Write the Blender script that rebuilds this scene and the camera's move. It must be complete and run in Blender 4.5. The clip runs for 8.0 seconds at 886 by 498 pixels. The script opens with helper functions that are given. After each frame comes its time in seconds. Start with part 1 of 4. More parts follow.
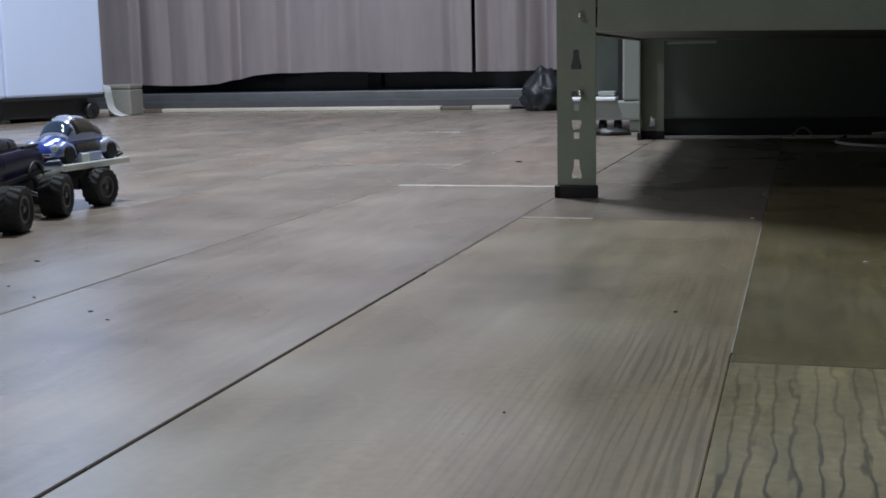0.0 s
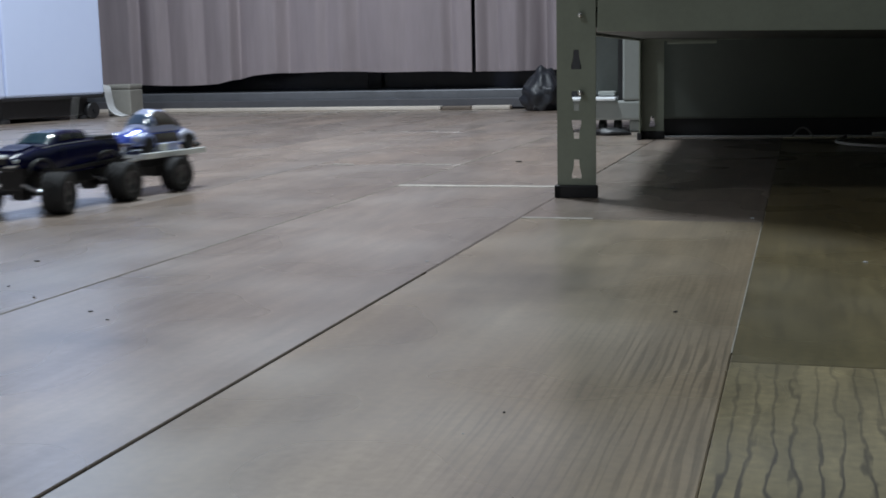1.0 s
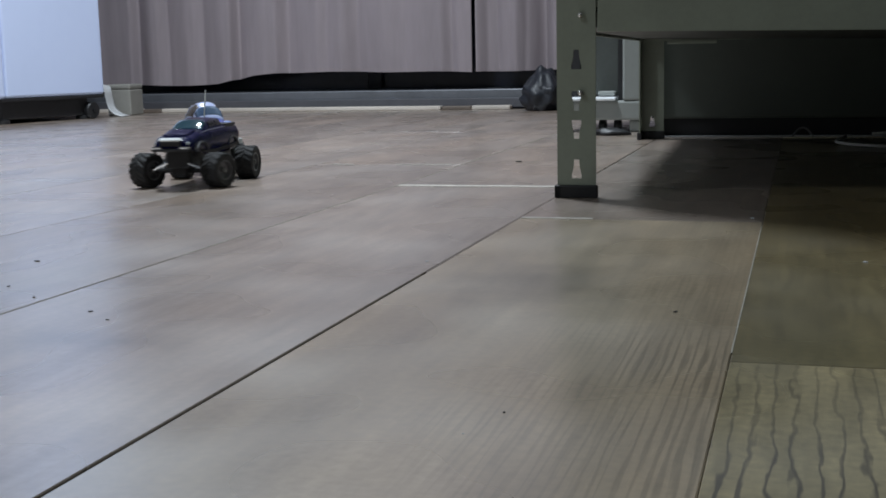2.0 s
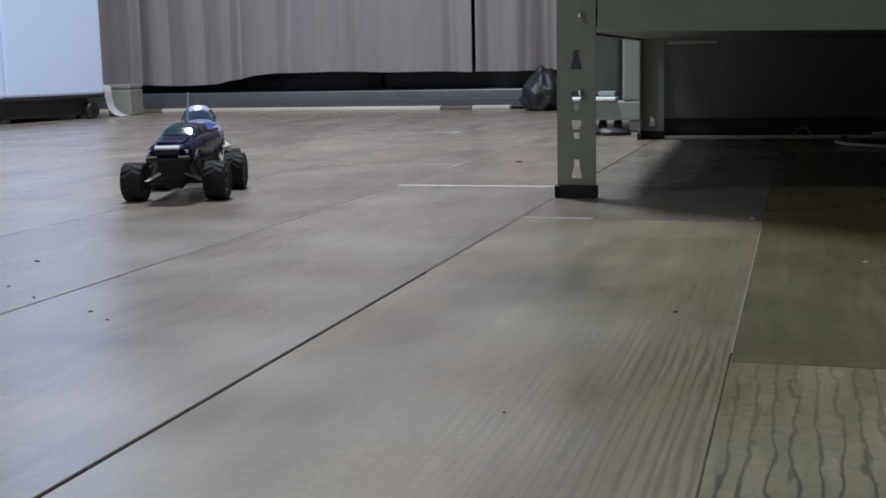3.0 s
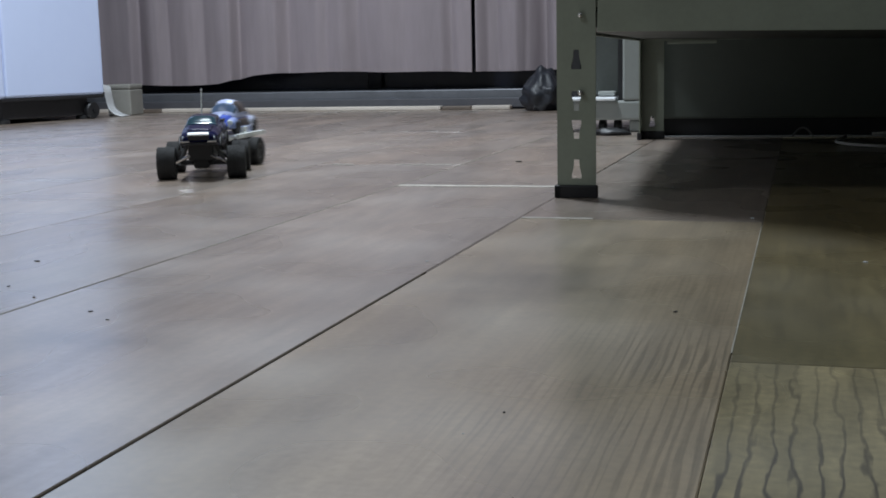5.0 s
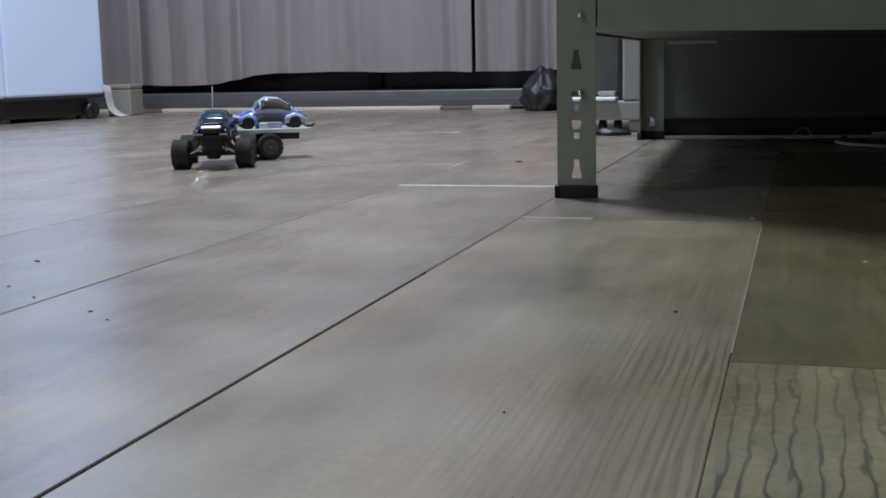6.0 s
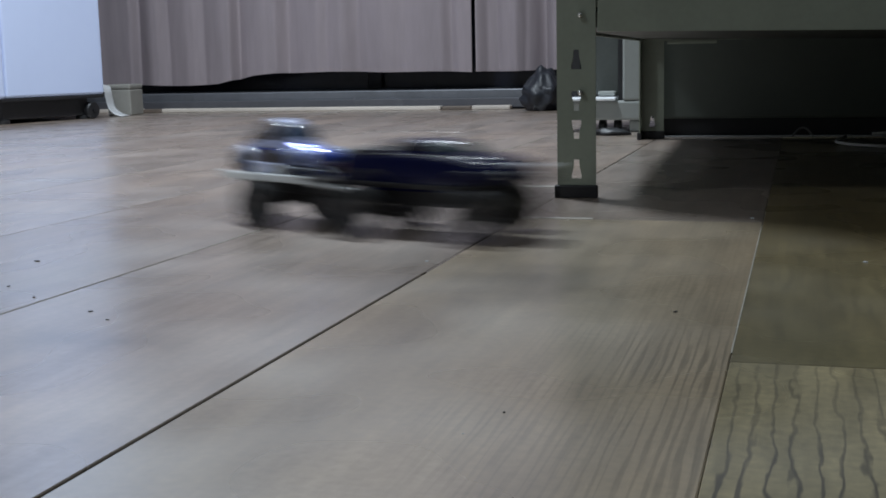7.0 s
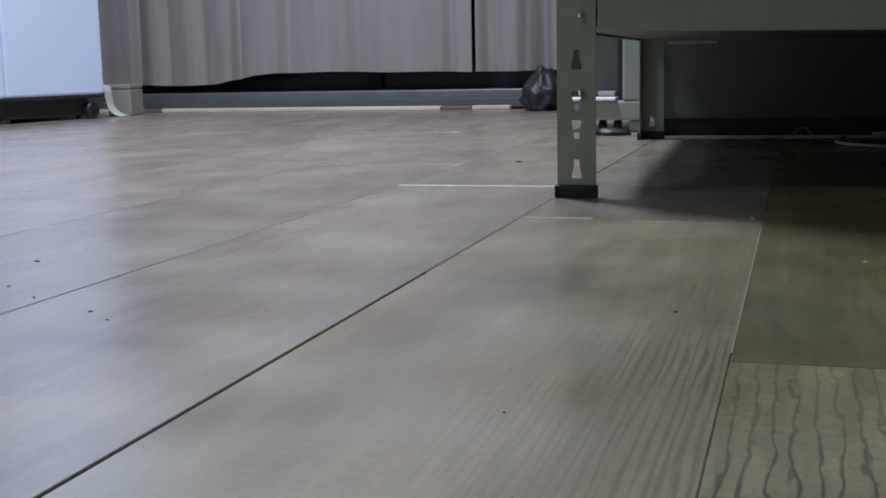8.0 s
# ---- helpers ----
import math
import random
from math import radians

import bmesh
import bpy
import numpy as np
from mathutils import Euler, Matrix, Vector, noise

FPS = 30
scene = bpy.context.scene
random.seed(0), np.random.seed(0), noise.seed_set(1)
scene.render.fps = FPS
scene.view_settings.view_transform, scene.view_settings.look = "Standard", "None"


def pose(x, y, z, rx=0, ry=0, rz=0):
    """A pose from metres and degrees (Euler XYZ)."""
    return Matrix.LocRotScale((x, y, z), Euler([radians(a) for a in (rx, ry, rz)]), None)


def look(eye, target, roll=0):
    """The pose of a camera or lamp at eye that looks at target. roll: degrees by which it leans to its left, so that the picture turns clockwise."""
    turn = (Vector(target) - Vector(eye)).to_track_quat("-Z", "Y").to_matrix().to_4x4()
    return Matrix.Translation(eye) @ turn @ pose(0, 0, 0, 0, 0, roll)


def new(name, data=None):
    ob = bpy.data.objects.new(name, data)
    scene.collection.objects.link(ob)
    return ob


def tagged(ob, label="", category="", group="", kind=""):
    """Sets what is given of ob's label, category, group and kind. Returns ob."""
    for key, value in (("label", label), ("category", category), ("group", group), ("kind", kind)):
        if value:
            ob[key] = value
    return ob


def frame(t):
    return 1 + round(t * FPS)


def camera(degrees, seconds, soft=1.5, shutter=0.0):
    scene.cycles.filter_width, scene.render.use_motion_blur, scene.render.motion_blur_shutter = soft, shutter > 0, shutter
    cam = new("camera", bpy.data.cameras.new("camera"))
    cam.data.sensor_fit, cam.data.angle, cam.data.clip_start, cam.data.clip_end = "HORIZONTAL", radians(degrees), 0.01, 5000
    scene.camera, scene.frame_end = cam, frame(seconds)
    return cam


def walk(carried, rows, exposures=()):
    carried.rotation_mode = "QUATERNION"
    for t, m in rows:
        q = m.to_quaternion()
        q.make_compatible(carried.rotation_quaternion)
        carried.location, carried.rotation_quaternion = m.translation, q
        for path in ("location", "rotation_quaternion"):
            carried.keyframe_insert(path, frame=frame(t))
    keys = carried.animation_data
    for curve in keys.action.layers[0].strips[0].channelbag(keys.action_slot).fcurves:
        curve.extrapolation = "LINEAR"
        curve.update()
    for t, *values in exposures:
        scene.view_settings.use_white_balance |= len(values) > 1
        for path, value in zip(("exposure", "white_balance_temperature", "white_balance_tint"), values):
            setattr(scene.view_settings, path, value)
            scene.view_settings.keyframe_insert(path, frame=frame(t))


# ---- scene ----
cam = camera(40, 8.0, soft=1.7, shutter=1.3)
EYE = Vector((0.0, 0.0, 0.145))
YAW, PITCH, ROLL = radians(16.47), radians(8.76), -1.226
AIM = EYE + Vector((-math.sin(YAW) * math.cos(PITCH), math.cos(YAW) * math.cos(PITCH), -math.sin(PITCH)))
walk(cam, [(0.0, look(EYE, AIM, ROLL)), (8.0, look(EYE, AIM, ROLL))], exposures=[(0.0, 0.0, 6620, 10), (4.7, 0.0, 6600, 10), (6.0, 0.0, 6530, 10), (8.0, 0.0, 6530, 10)])

# ---- world and lights ----
world = bpy.data.worlds.new("night_outside")
scene.world = world
world.use_nodes = True
world.node_tree.nodes["Background"].inputs[0].default_value = (0.02, 0.025, 0.04, 1)
world.node_tree.nodes["Background"].inputs[1].default_value = 0.3

# Both lamps are out of view; the second is added to brighten the foreground.
LAMPS = (((-1.10, 2.08, 2.31), 72), ((-1.85, -0.35, 2.31), 18))
for place, watts in LAMPS:
    lamp_data = bpy.data.lights.new("ceiling_lamp_light", "AREA")
    lamp_data.shape, lamp_data.size, lamp_data.energy = "DISK", 0.38, watts
    lamp_data.color = (0.785, 0.895, 1.0)
    lamp = new("ceiling_lamp_light", lamp_data)
    lamp.matrix_basis = look(place, (place[0], place[1] + 0.0001, 0))

# ---- mesh helpers ----


def part(name, bm, material, parent=None, label="", smooth=False):
    me = bpy.data.meshes.new(name)
    if smooth:
        for f in bm.faces:
            f.smooth = True
    bmesh.ops.recalc_face_normals(bm, faces=bm.faces[:])
    bm.to_mesh(me)
    bm.free()
    if material:
        me.materials.append(material)
    ob = new(name, me)
    if parent:
        ob.parent = parent
    if label:
        ob["label"] = label
    return ob


def add_box(bm, lo, hi, bevel=0.0, m=None, segs=2):
    vs = bmesh.ops.create_cube(bm, size=1.0)["verts"]
    for v in vs:
        v.co = Vector([lo[i] + (v.co[i] + 0.5) * (hi[i] - lo[i]) for i in range(3)])
    if bevel:
        es = list({e for v in vs for e in v.link_edges})
        out = bmesh.ops.bevel(bm, geom=es, offset=bevel, segments=segs, affect="EDGES", profile=0.5)
        vs = list({v for f in out["faces"] for v in f.verts} | {v for v in vs if v.is_valid})
    if m is not None:
        bmesh.ops.transform(bm, matrix=m, verts=vs)
    return bm


def box(lo, hi, bevel=0.0, m=None):
    return add_box(bmesh.new(), lo, hi, bevel, m)


def add_lathe(bm, profile, segs=32, m=None, close=True):
    """Turn (radius, height) pairs about the x axis."""
    rings = []
    for i in range(segs):
        a = 2 * math.pi * i / segs
        rings.append([bm.verts.new((h, r * math.cos(a), r * math.sin(a))) for r, h in profile])
    n = len(profile)
    for i in range(segs):
        p, q = rings[i], rings[(i + 1) % segs]
        for j in range(n if close else n - 1):
            k = (j + 1) % n
            bm.faces.new((p[j], p[k], q[k], q[j]))
    if m is not None:
        bmesh.ops.transform(bm, matrix=m, verts=[v for r in rings for v in r])
    return bm


def add_tube(bm, points, radius, segs=8):
    """A round bar through the points."""
    rings = []
    pts = [Vector(p) for p in points]
    for i, p in enumerate(pts):
        d = (pts[min(i + 1, len(pts) - 1)] - pts[max(i - 1, 0)]).normalized()
        side = d.cross(Vector((0, 0, 1)) if abs(d.z) < 0.9 else Vector((1, 0, 0))).normalized()
        up = d.cross(side)
        rings.append([bm.verts.new(p + radius * (side * math.cos(2 * math.pi * k / segs) + up * math.sin(2 * math.pi * k / segs))) for k in range(segs)])
    for a, b in zip(rings, rings[1:]):
        for k in range(segs):
            bm.faces.new((a[k], a[(k + 1) % segs], b[(k + 1) % segs], b[k]))
    bm.faces.new(rings[0][::-1])
    bm.faces.new(rings[-1])
    return bm


def lerp_stations(st, y):
    for a, b in zip(st, st[1:]):
        if a[0] <= y <= b[0]:
            k = (y - a[0]) / (b[0] - a[0])
            k = k * k * (3 - 2 * k)
            return [p + (q - p) * k for p, q in zip(a, b)]
    return list(st[0] if y < st[0][0] else st[-1])


def shell_point(st, y, a, out=0.0):
    """A point of a lofted shell: stations (y, half width, bottom, top, squareness), angle a from one flank over the top to the other."""
    _, w, lo, hi, n = lerp_stations(st, y)
    c, s = math.cos(a), math.sin(a)
    return Vector(((w + out) * math.copysign(abs(c) ** (2 / n), c), y, lo + (hi - lo + out) * abs(s) ** (2 / n)))


def loft(st, rings=30, segs=28):
    bm = bmesh.new()
    y0, y1 = st[0][0], st[-1][0]
    grid = [[bm.verts.new(shell_point(st, y0 + (y1 - y0) * i / rings, math.pi * j / segs)) for j in range(segs + 1)] for i in range(rings + 1)]
    for p, q in zip(grid, grid[1:]):
        for j in range(segs):
            bm.faces.new((p[j], p[j + 1], q[j + 1], q[j]))
        bm.faces.new((p[segs], p[0], q[0], q[segs]))
    bm.faces.new(grid[0])
    bm.faces.new(grid[-1][::-1])
    return bm


def patch(st, ys, angles, out=0.0005, thick=0.0012, nu=8, nv=8, skew=0.0):
    """A thin curved panel that lies on a lofted shell."""
    bm = bmesh.new()
    layers = []
    for o in (out, out - thick):
        g = []
        for i in range(nu + 1):
            row = []
            for j in range(nv + 1):
                a = radians(angles[0] + (angles[1] - angles[0]) * j / nv)
                y = ys[0] + (ys[1] - ys[0]) * i / nu + skew * math.sin(a)
                row.append(bm.verts.new(shell_point(st, y, a, o)))
            g.append(row)
        layers.append(g)
    t, b = layers
    for i in range(nu):
        for j in range(nv):
            bm.faces.new((t[i][j], t[i][j + 1], t[i + 1][j + 1], t[i + 1][j]))
            bm.faces.new((b[i][j], b[i + 1][j], b[i + 1][j + 1], b[i][j + 1]))
    for i in range(nu):
        bm.faces.new((t[i][0], t[i + 1][0], b[i + 1][0], b[i][0]))
        bm.faces.new((t[i][nv], b[i][nv], b[i + 1][nv], t[i + 1][nv]))
    for j in range(nv):
        bm.faces.new((t[0][j], b[0][j], b[0][j + 1], t[0][j + 1]))
        bm.faces.new((t[nu][j], t[nu][j + 1], b[nu][j + 1], b[nu][j]))
    return bm


# ---- materials ----


def material(name, colour, rough=0.5, metal=0.0, vary=0.15, scale=30.0, bump=0.0, stretch=(1, 1, 1), coat=0.0, spread=0.0, spec=0.5):
    """A surface with stains at one scale, grain at a second, and relief."""
    m = bpy.data.materials.new(name)
    m.use_nodes = True
    nt = m.node_tree
    bsdf = nt.nodes["Principled BSDF"]
    bsdf.inputs["Metallic"].default_value = metal
    bsdf.inputs["Specular IOR Level"].default_value = spec
    bsdf.inputs["Coat Weight"].default_value = coat
    bsdf.inputs["Coat Roughness"].default_value = 0.08
    co = nt.nodes.new("ShaderNodeTexCoord")
    mp = nt.nodes.new("ShaderNodeMapping")
    mp.inputs["Scale"].default_value = stretch
    nt.links.new(co.outputs["Object"], mp.inputs["Vector"])
    n1 = nt.nodes.new("ShaderNodeTexNoise")
    n1.inputs["Scale"].default_value = scale
    n1.inputs["Detail"].default_value = 4
    n2 = nt.nodes.new("ShaderNodeTexNoise")
    n2.inputs["Scale"].default_value = scale * 9
    n2.inputs["Detail"].default_value = 3
    for n in (n1, n2):
        nt.links.new(mp.outputs["Vector"], n.inputs["Vector"])
    mix = nt.nodes.new("ShaderNodeMath")
    mix.operation = "MULTIPLY_ADD"
    nt.links.new(n2.outputs["Fac"], mix.inputs[0])
    mix.inputs[1].default_value = 0.4
    nt.links.new(n1.outputs["Fac"], mix.inputs[2])
    ramp = nt.nodes.new("ShaderNodeMapRange")
    ramp.inputs["From Min"].default_value, ramp.inputs["From Max"].default_value = 0.4, 1.0
    ramp.inputs["To Min"].default_value, ramp.inputs["To Max"].default_value = 1 - vary, 1 + vary
    nt.links.new(mix.outputs[0], ramp.inputs["Value"])
    gain = ramp.outputs["Result"]
    if spread:
        info = nt.nodes.new("ShaderNodeObjectInfo")
        rr = nt.nodes.new("ShaderNodeMapRange")
        rr.inputs["To Min"].default_value, rr.inputs["To Max"].default_value = 1 - spread, 1 + spread
        nt.links.new(info.outputs["Random"], rr.inputs["Value"])
        mul = nt.nodes.new("ShaderNodeMath")
        mul.operation = "MULTIPLY"
        nt.links.new(gain, mul.inputs[0])
        nt.links.new(rr.outputs["Result"], mul.inputs[1])
        gain = mul.outputs[0]
    vm = nt.nodes.new("ShaderNodeVectorMath")
    vm.operation = "SCALE"
    vm.inputs[0].default_value = colour
    nt.links.new(gain, vm.inputs["Scale"])
    nt.links.new(vm.outputs["Vector"], bsdf.inputs["Base Color"])
    rm = nt.nodes.new("ShaderNodeMapRange")
    rm.inputs["To Min"].default_value, rm.inputs["To Max"].default_value = max(0.02, rough - 0.1), min(1, rough + 0.1)
    nt.links.new(n1.outputs["Fac"], rm.inputs["Value"])
    nt.links.new(rm.outputs["Result"], bsdf.inputs["Roughness"])
    if bump:
        b = nt.nodes.new("ShaderNodeBump")
        b.inputs["Strength"].default_value = bump
        b.inputs["Distance"].default_value = 0.001
        nt.links.new(n2.outputs["Fac"], b.inputs["Height"])
        nt.links.new(b.outputs["Normal"], bsdf.inputs["Normal"])
    return m


def plank_material(name, colour, dark, contrast, wild, lines, bold=False, along=0.06, strip=None, stain=None, mottle=0.20):
    """Worn wood-pattern floor boards: growth rings drawn out along y, worn pale and grey patches, a semi-gloss finish."""
    m = bpy.data.materials.new(name)
    m.use_nodes = True
    nt = m.node_tree
    L = nt.links.new
    bsdf = nt.nodes["Principled BSDF"]
    bsdf.inputs["Specular IOR Level"].default_value = 1.0
    bsdf.inputs["IOR"].default_value = 2.0
    bsdf.inputs["Coat Weight"].default_value = 0.6
    bsdf.inputs["Coat Roughness"].default_value = 0.30
    co = nt.nodes.new("ShaderNodeTexCoord")
    info = nt.nodes.new("ShaderNodeObjectInfo")
    shift = nt.nodes.new("ShaderNodeVectorMath")
    shift.operation = "SCALE"
    shift.inputs[0].default_value = (3.7, 9.1, 0)
    L(info.outputs["Random"], shift.inputs["Scale"])
    add = nt.nodes.new("ShaderNodeVectorMath")
    L(co.outputs["Object"], add.inputs[0])
    L(shift.outputs["Vector"], add.inputs[1])
    # grain lines
    mp = nt.nodes.new("ShaderNodeMapping")
    mp.inputs["Scale"].default_value = (1.0, along, 1.0)
    L(add.outputs["Vector"], mp.inputs["Vector"])
    wave = nt.nodes.new("ShaderNodeTexWave" if bold else "ShaderNodeTexNoise")
    if bold:
        wave.bands_direction = "X"
        wave.inputs["Distortion"].default_value = wild
        wave.inputs["Detail"].default_value = 2.5
        wave.inputs["Detail Scale"].default_value = 2.4
        wave.inputs["Detail Roughness"].default_value = 0.62
    else:
        wave.inputs["Detail"].default_value = 3.0
        wave.inputs["Distortion"].default_value = 0.25
    wave.inputs["Scale"].default_value = lines
    L(mp.outputs["Vector"], wave.inputs["Vector"])
    fib = nt.nodes.new("ShaderNodeTexNoise")
    fib.inputs["Scale"].default_value = 260
    fib.inputs["Detail"].default_value = 4
    L(mp.outputs["Vector"], fib.inputs["Vector"])
    # where the print shows and where it is worn off
    wear = nt.nodes.new("ShaderNodeTexNoise")
    wear.inputs["Scale"].default_value = 4.5
    wear.inputs["Detail"].default_value = 3
    L(co.outputs["Object"], wear.inputs["Vector"])
    blot = nt.nodes.new("ShaderNodeTexNoise")
    blot.inputs["Scale"].default_value = 11
    blot.inputs["Detail"].default_value = 2.5
    blot.inputs["Roughness"].default_value = 0.5
    sheen = nt.nodes.new("ShaderNodeTexNoise")
    sheen.inputs["Scale"].default_value = 7
    sheen.inputs["Detail"].default_value = 1
    L(co.outputs["Object"], sheen.inputs["Vector"])
    mp2 = nt.nodes.new("ShaderNodeMapping")
    mp2.inputs["Scale"].default_value = (1.0, 0.18, 1.0)
    L(add.outputs["Vector"], mp2.inputs["Vector"])
    L(mp2.outputs["Vector"], blot.inputs["Vector"])
    wr = nt.nodes.new("ShaderNodeMapRange")
    wr.interpolation_type = "SMOOTHSTEP"
    wr.inputs["From Min"].default_value, wr.inputs["From Max"].default_value = 0.3, 0.7
    wr.inputs["To Min"].default_value, wr.inputs["To Max"].default_value = contrast * 0.25, contrast
    L(wear.outputs["Fac"], wr.inputs["Value"])
    sharp = nt.nodes.new("ShaderNodeMapRange")
    sharp.inputs["From Min"].default_value, sharp.inputs["From Max"].default_value = {0: (0.54, 0.36), 1: (0.17, 0.0), 2: (0.55, 0.05)}[int(bold)]
    L(wave.outputs["Fac"], sharp.inputs["Value"])
    fac = nt.nodes.new("ShaderNodeMath")
    fac.operation = "MULTIPLY"
    L(sharp.outputs["Result"], fac.inputs[0])
    L(wr.outputs["Result"], fac.inputs[1])
    if strip:
        sep = nt.nodes.new("ShaderNodeSeparateXYZ")
        L(co.outputs["Object"], sep.inputs[0])
        wob = nt.nodes.new("ShaderNodeMath")
        wob.operation = "MULTIPLY_ADD"
        L(wear.outputs["Fac"], wob.inputs[0])
        wob.inputs[1].default_value = 0.12
        L(sep.outputs["X"], wob.inputs[2])
        keep = nt.nodes.new("ShaderNodeMapRange")
        keep.interpolation_type = "SMOOTHSTEP"
        keep.inputs["From Min"].default_value, keep.inputs["From Max"].default_value = strip[0] + 0.06, strip[1] + 0.06
        L(wob.outputs[0], keep.inputs["Value"])
        kept = nt.nodes.new("ShaderNodeMath")
        kept.operation = "MULTIPLY"
        L(fac.outputs[0], kept.inputs[0])
        L(keep.outputs["Result"], kept.inputs[1])
        worn = nt.nodes.new("ShaderNodeMapRange")
        worn.interpolation_type = "SMOOTHSTEP"
        worn.inputs["From Min"].default_value, worn.inputs["From Max"].default_value = strip[2], strip[3]
        worn.inputs["To Min"].default_value, worn.inputs["To Max"].default_value = 1.0, 0.2
        L(sep.outputs["Y"], worn.inputs["Value"])
        fac = nt.nodes.new("ShaderNodeMath")
        fac.operation = "MULTIPLY"
        L(kept.outputs[0], fac.inputs[0])
        L(worn.outputs["Result"], fac.inputs[1])
    fac2 = nt.nodes.new("ShaderNodeMath")
    fac2.operation = "MULTIPLY_ADD"
    fac2.use_clamp = True
    L(fib.outputs["Fac"], fac2.inputs[0])
    fac2.inputs[1].default_value = 0.45 if bold == 1 else 0.25
    L(fac.outputs[0], fac2.inputs[2])
    mix = nt.nodes.new("ShaderNodeMix")
    mix.data_type = "RGBA"
    mix.inputs["A"].default_value = (*colour, 1)
    mix.inputs["B"].default_value = (*dark, 1)
    L(fac2.outputs[0], mix.inputs["Factor"])
    # blots and board-to-board change
    g = nt.nodes.new("ShaderNodeMapRange")
    g.interpolation_type = "SMOOTHSTEP"
    g.inputs["From Min"].default_value, g.inputs["From Max"].default_value = 0.2, 0.8
    g.inputs["To Min"].default_value, g.inputs["To Max"].default_value = 0.74, 1.24
    L(blot.outputs["Fac"], g.inputs["Value"])
    # fine mottling
    mot = nt.nodes.new("ShaderNodeTexNoise")
    mot.inputs["Scale"].default_value = 55 if bold else 75
    mot.inputs["Detail"].default_value = 3
    L(mp2.outputs["Vector"], mot.inputs["Vector"])
    g4 = nt.nodes.new("ShaderNodeMapRange")
    g4.inputs["From Min"].default_value, g4.inputs["From Max"].default_value = 0.25, 0.75
    g4.inputs["To Min"].default_value, g4.inputs["To Max"].default_value = 1 - mottle, 1 + mottle
    L(mot.outputs["Fac"], g4.inputs["Value"])
    g5 = nt.nodes.new("ShaderNodeMath")
    g5.operation = "MULTIPLY"
    L(g.outputs["Result"], g5.inputs[0])
    L(g4.outputs["Result"], g5.inputs[1])
    spk = nt.nodes.new("ShaderNodeTexNoise")
    spk.inputs["Scale"].default_value = 190
    spk.inputs["Detail"].default_value = 2
    L(co.outputs["Object"], spk.inputs["Vector"])
    g6 = nt.nodes.new("ShaderNodeMapRange")
    g6.inputs["From Min"].default_value, g6.inputs["From Max"].default_value = 0.25, 0.75
    g6.inputs["To Min"].default_value, g6.inputs["To Max"].default_value = 1 - 0.6 * mottle, 1 + 0.6 * mottle
    L(spk.outputs["Fac"], g6.inputs["Value"])
    g7 = nt.nodes.new("ShaderNodeMath")
    g7.operation = "MULTIPLY"
    L(g5.outputs[0], g7.inputs[0])
    L(g6.outputs["Result"], g7.inputs[1])
    g5 = g7
    g2 = nt.nodes.new("ShaderNodeMapRange")
    g2.inputs["To Min"].default_value, g2.inputs["To Max"].default_value = 0.90, 1.10
    L(info.outputs["Random"], g2.inputs["Value"])
    gm = nt.nodes.new("ShaderNodeMath")
    gm.operation = "MULTIPLY"
    L(g5.outputs[0], gm.inputs[0])
    L(g2.outputs["Result"], gm.inputs[1])
    if stain:
        off = nt.nodes.new("ShaderNodeVectorMath")
        off.operation = "SUBTRACT"
        L(co.outputs["Object"], off.inputs[0])
        off.inputs[1].default_value = (stain[0], stain[1], 0)
        sq = nt.nodes.new("ShaderNodeVectorMath")
        sq.operation = "DIVIDE"
        L(off.outputs["Vector"], sq.inputs[0])
        sq.inputs[1].default_value = (stain[2], stain[3], 1)
        ln = nt.nodes.new("ShaderNodeVectorMath")
        ln.operation = "LENGTH"
        L(sq.outputs["Vector"], ln.inputs[0])
        sn = nt.nodes.new("ShaderNodeTexNoise")
        sn.inputs["Scale"].default_value = 26
        sn.inputs["Detail"].default_value = 4
        L(co.outputs["Object"], sn.inputs["Vector"])
        ad = nt.nodes.new("ShaderNodeMath")
        ad.operation = "MULTIPLY_ADD"
        L(sn.outputs["Fac"], ad.inputs[0])
        ad.inputs[1].default_value = 1.6
        L(ln.outputs["Value"], ad.inputs[2])
        dk = nt.nodes.new("ShaderNodeMapRange")
        dk.interpolation_type = "SMOOTHSTEP"
        dk.inputs["From Min"].default_value, dk.inputs["From Max"].default_value = 0.9, 1.9
        dk.inputs["To Min"].default_value, dk.inputs["To Max"].default_value = stain[4], 1.0
        L(ad.outputs[0], dk.inputs["Value"])
        g3 = nt.nodes.new("ShaderNodeMath")
        g3.operation = "MULTIPLY"
        L(gm.outputs[0], g3.inputs[0])
        L(dk.outputs["Result"], g3.inputs[1])
        gm = g3
    sc = nt.nodes.new("ShaderNodeVectorMath")
    sc.operation = "SCALE"
    hue = nt.nodes.new("ShaderNodeTexNoise")
    hue.inputs["Scale"].default_value = 6.0
    hue.inputs["Detail"].default_value = 4
    L(mp2.outputs["Vector"], hue.inputs["Vector"])
    hr = nt.nodes.new("ShaderNodeMapRange")
    hr.interpolation_type = "SMOOTHSTEP"
    hr.inputs["From Min"].default_value, hr.inputs["From Max"].default_value = 0.25, 0.75
    L(hue.outputs["Fac"], hr.inputs["Value"])
    tint = nt.nodes.new("ShaderNodeMix")
    tint.data_type = "RGBA"
    tint.inputs["A"].default_value = (1.11, 0.985, 0.90, 1)
    tint.inputs["B"].default_value = (0.985, 0.995, 1.03, 1)
    L(hr.outputs["Result"], tint.inputs["Factor"])
    tm = nt.nodes.new("ShaderNodeVectorMath")
    tm.operation = "MULTIPLY"
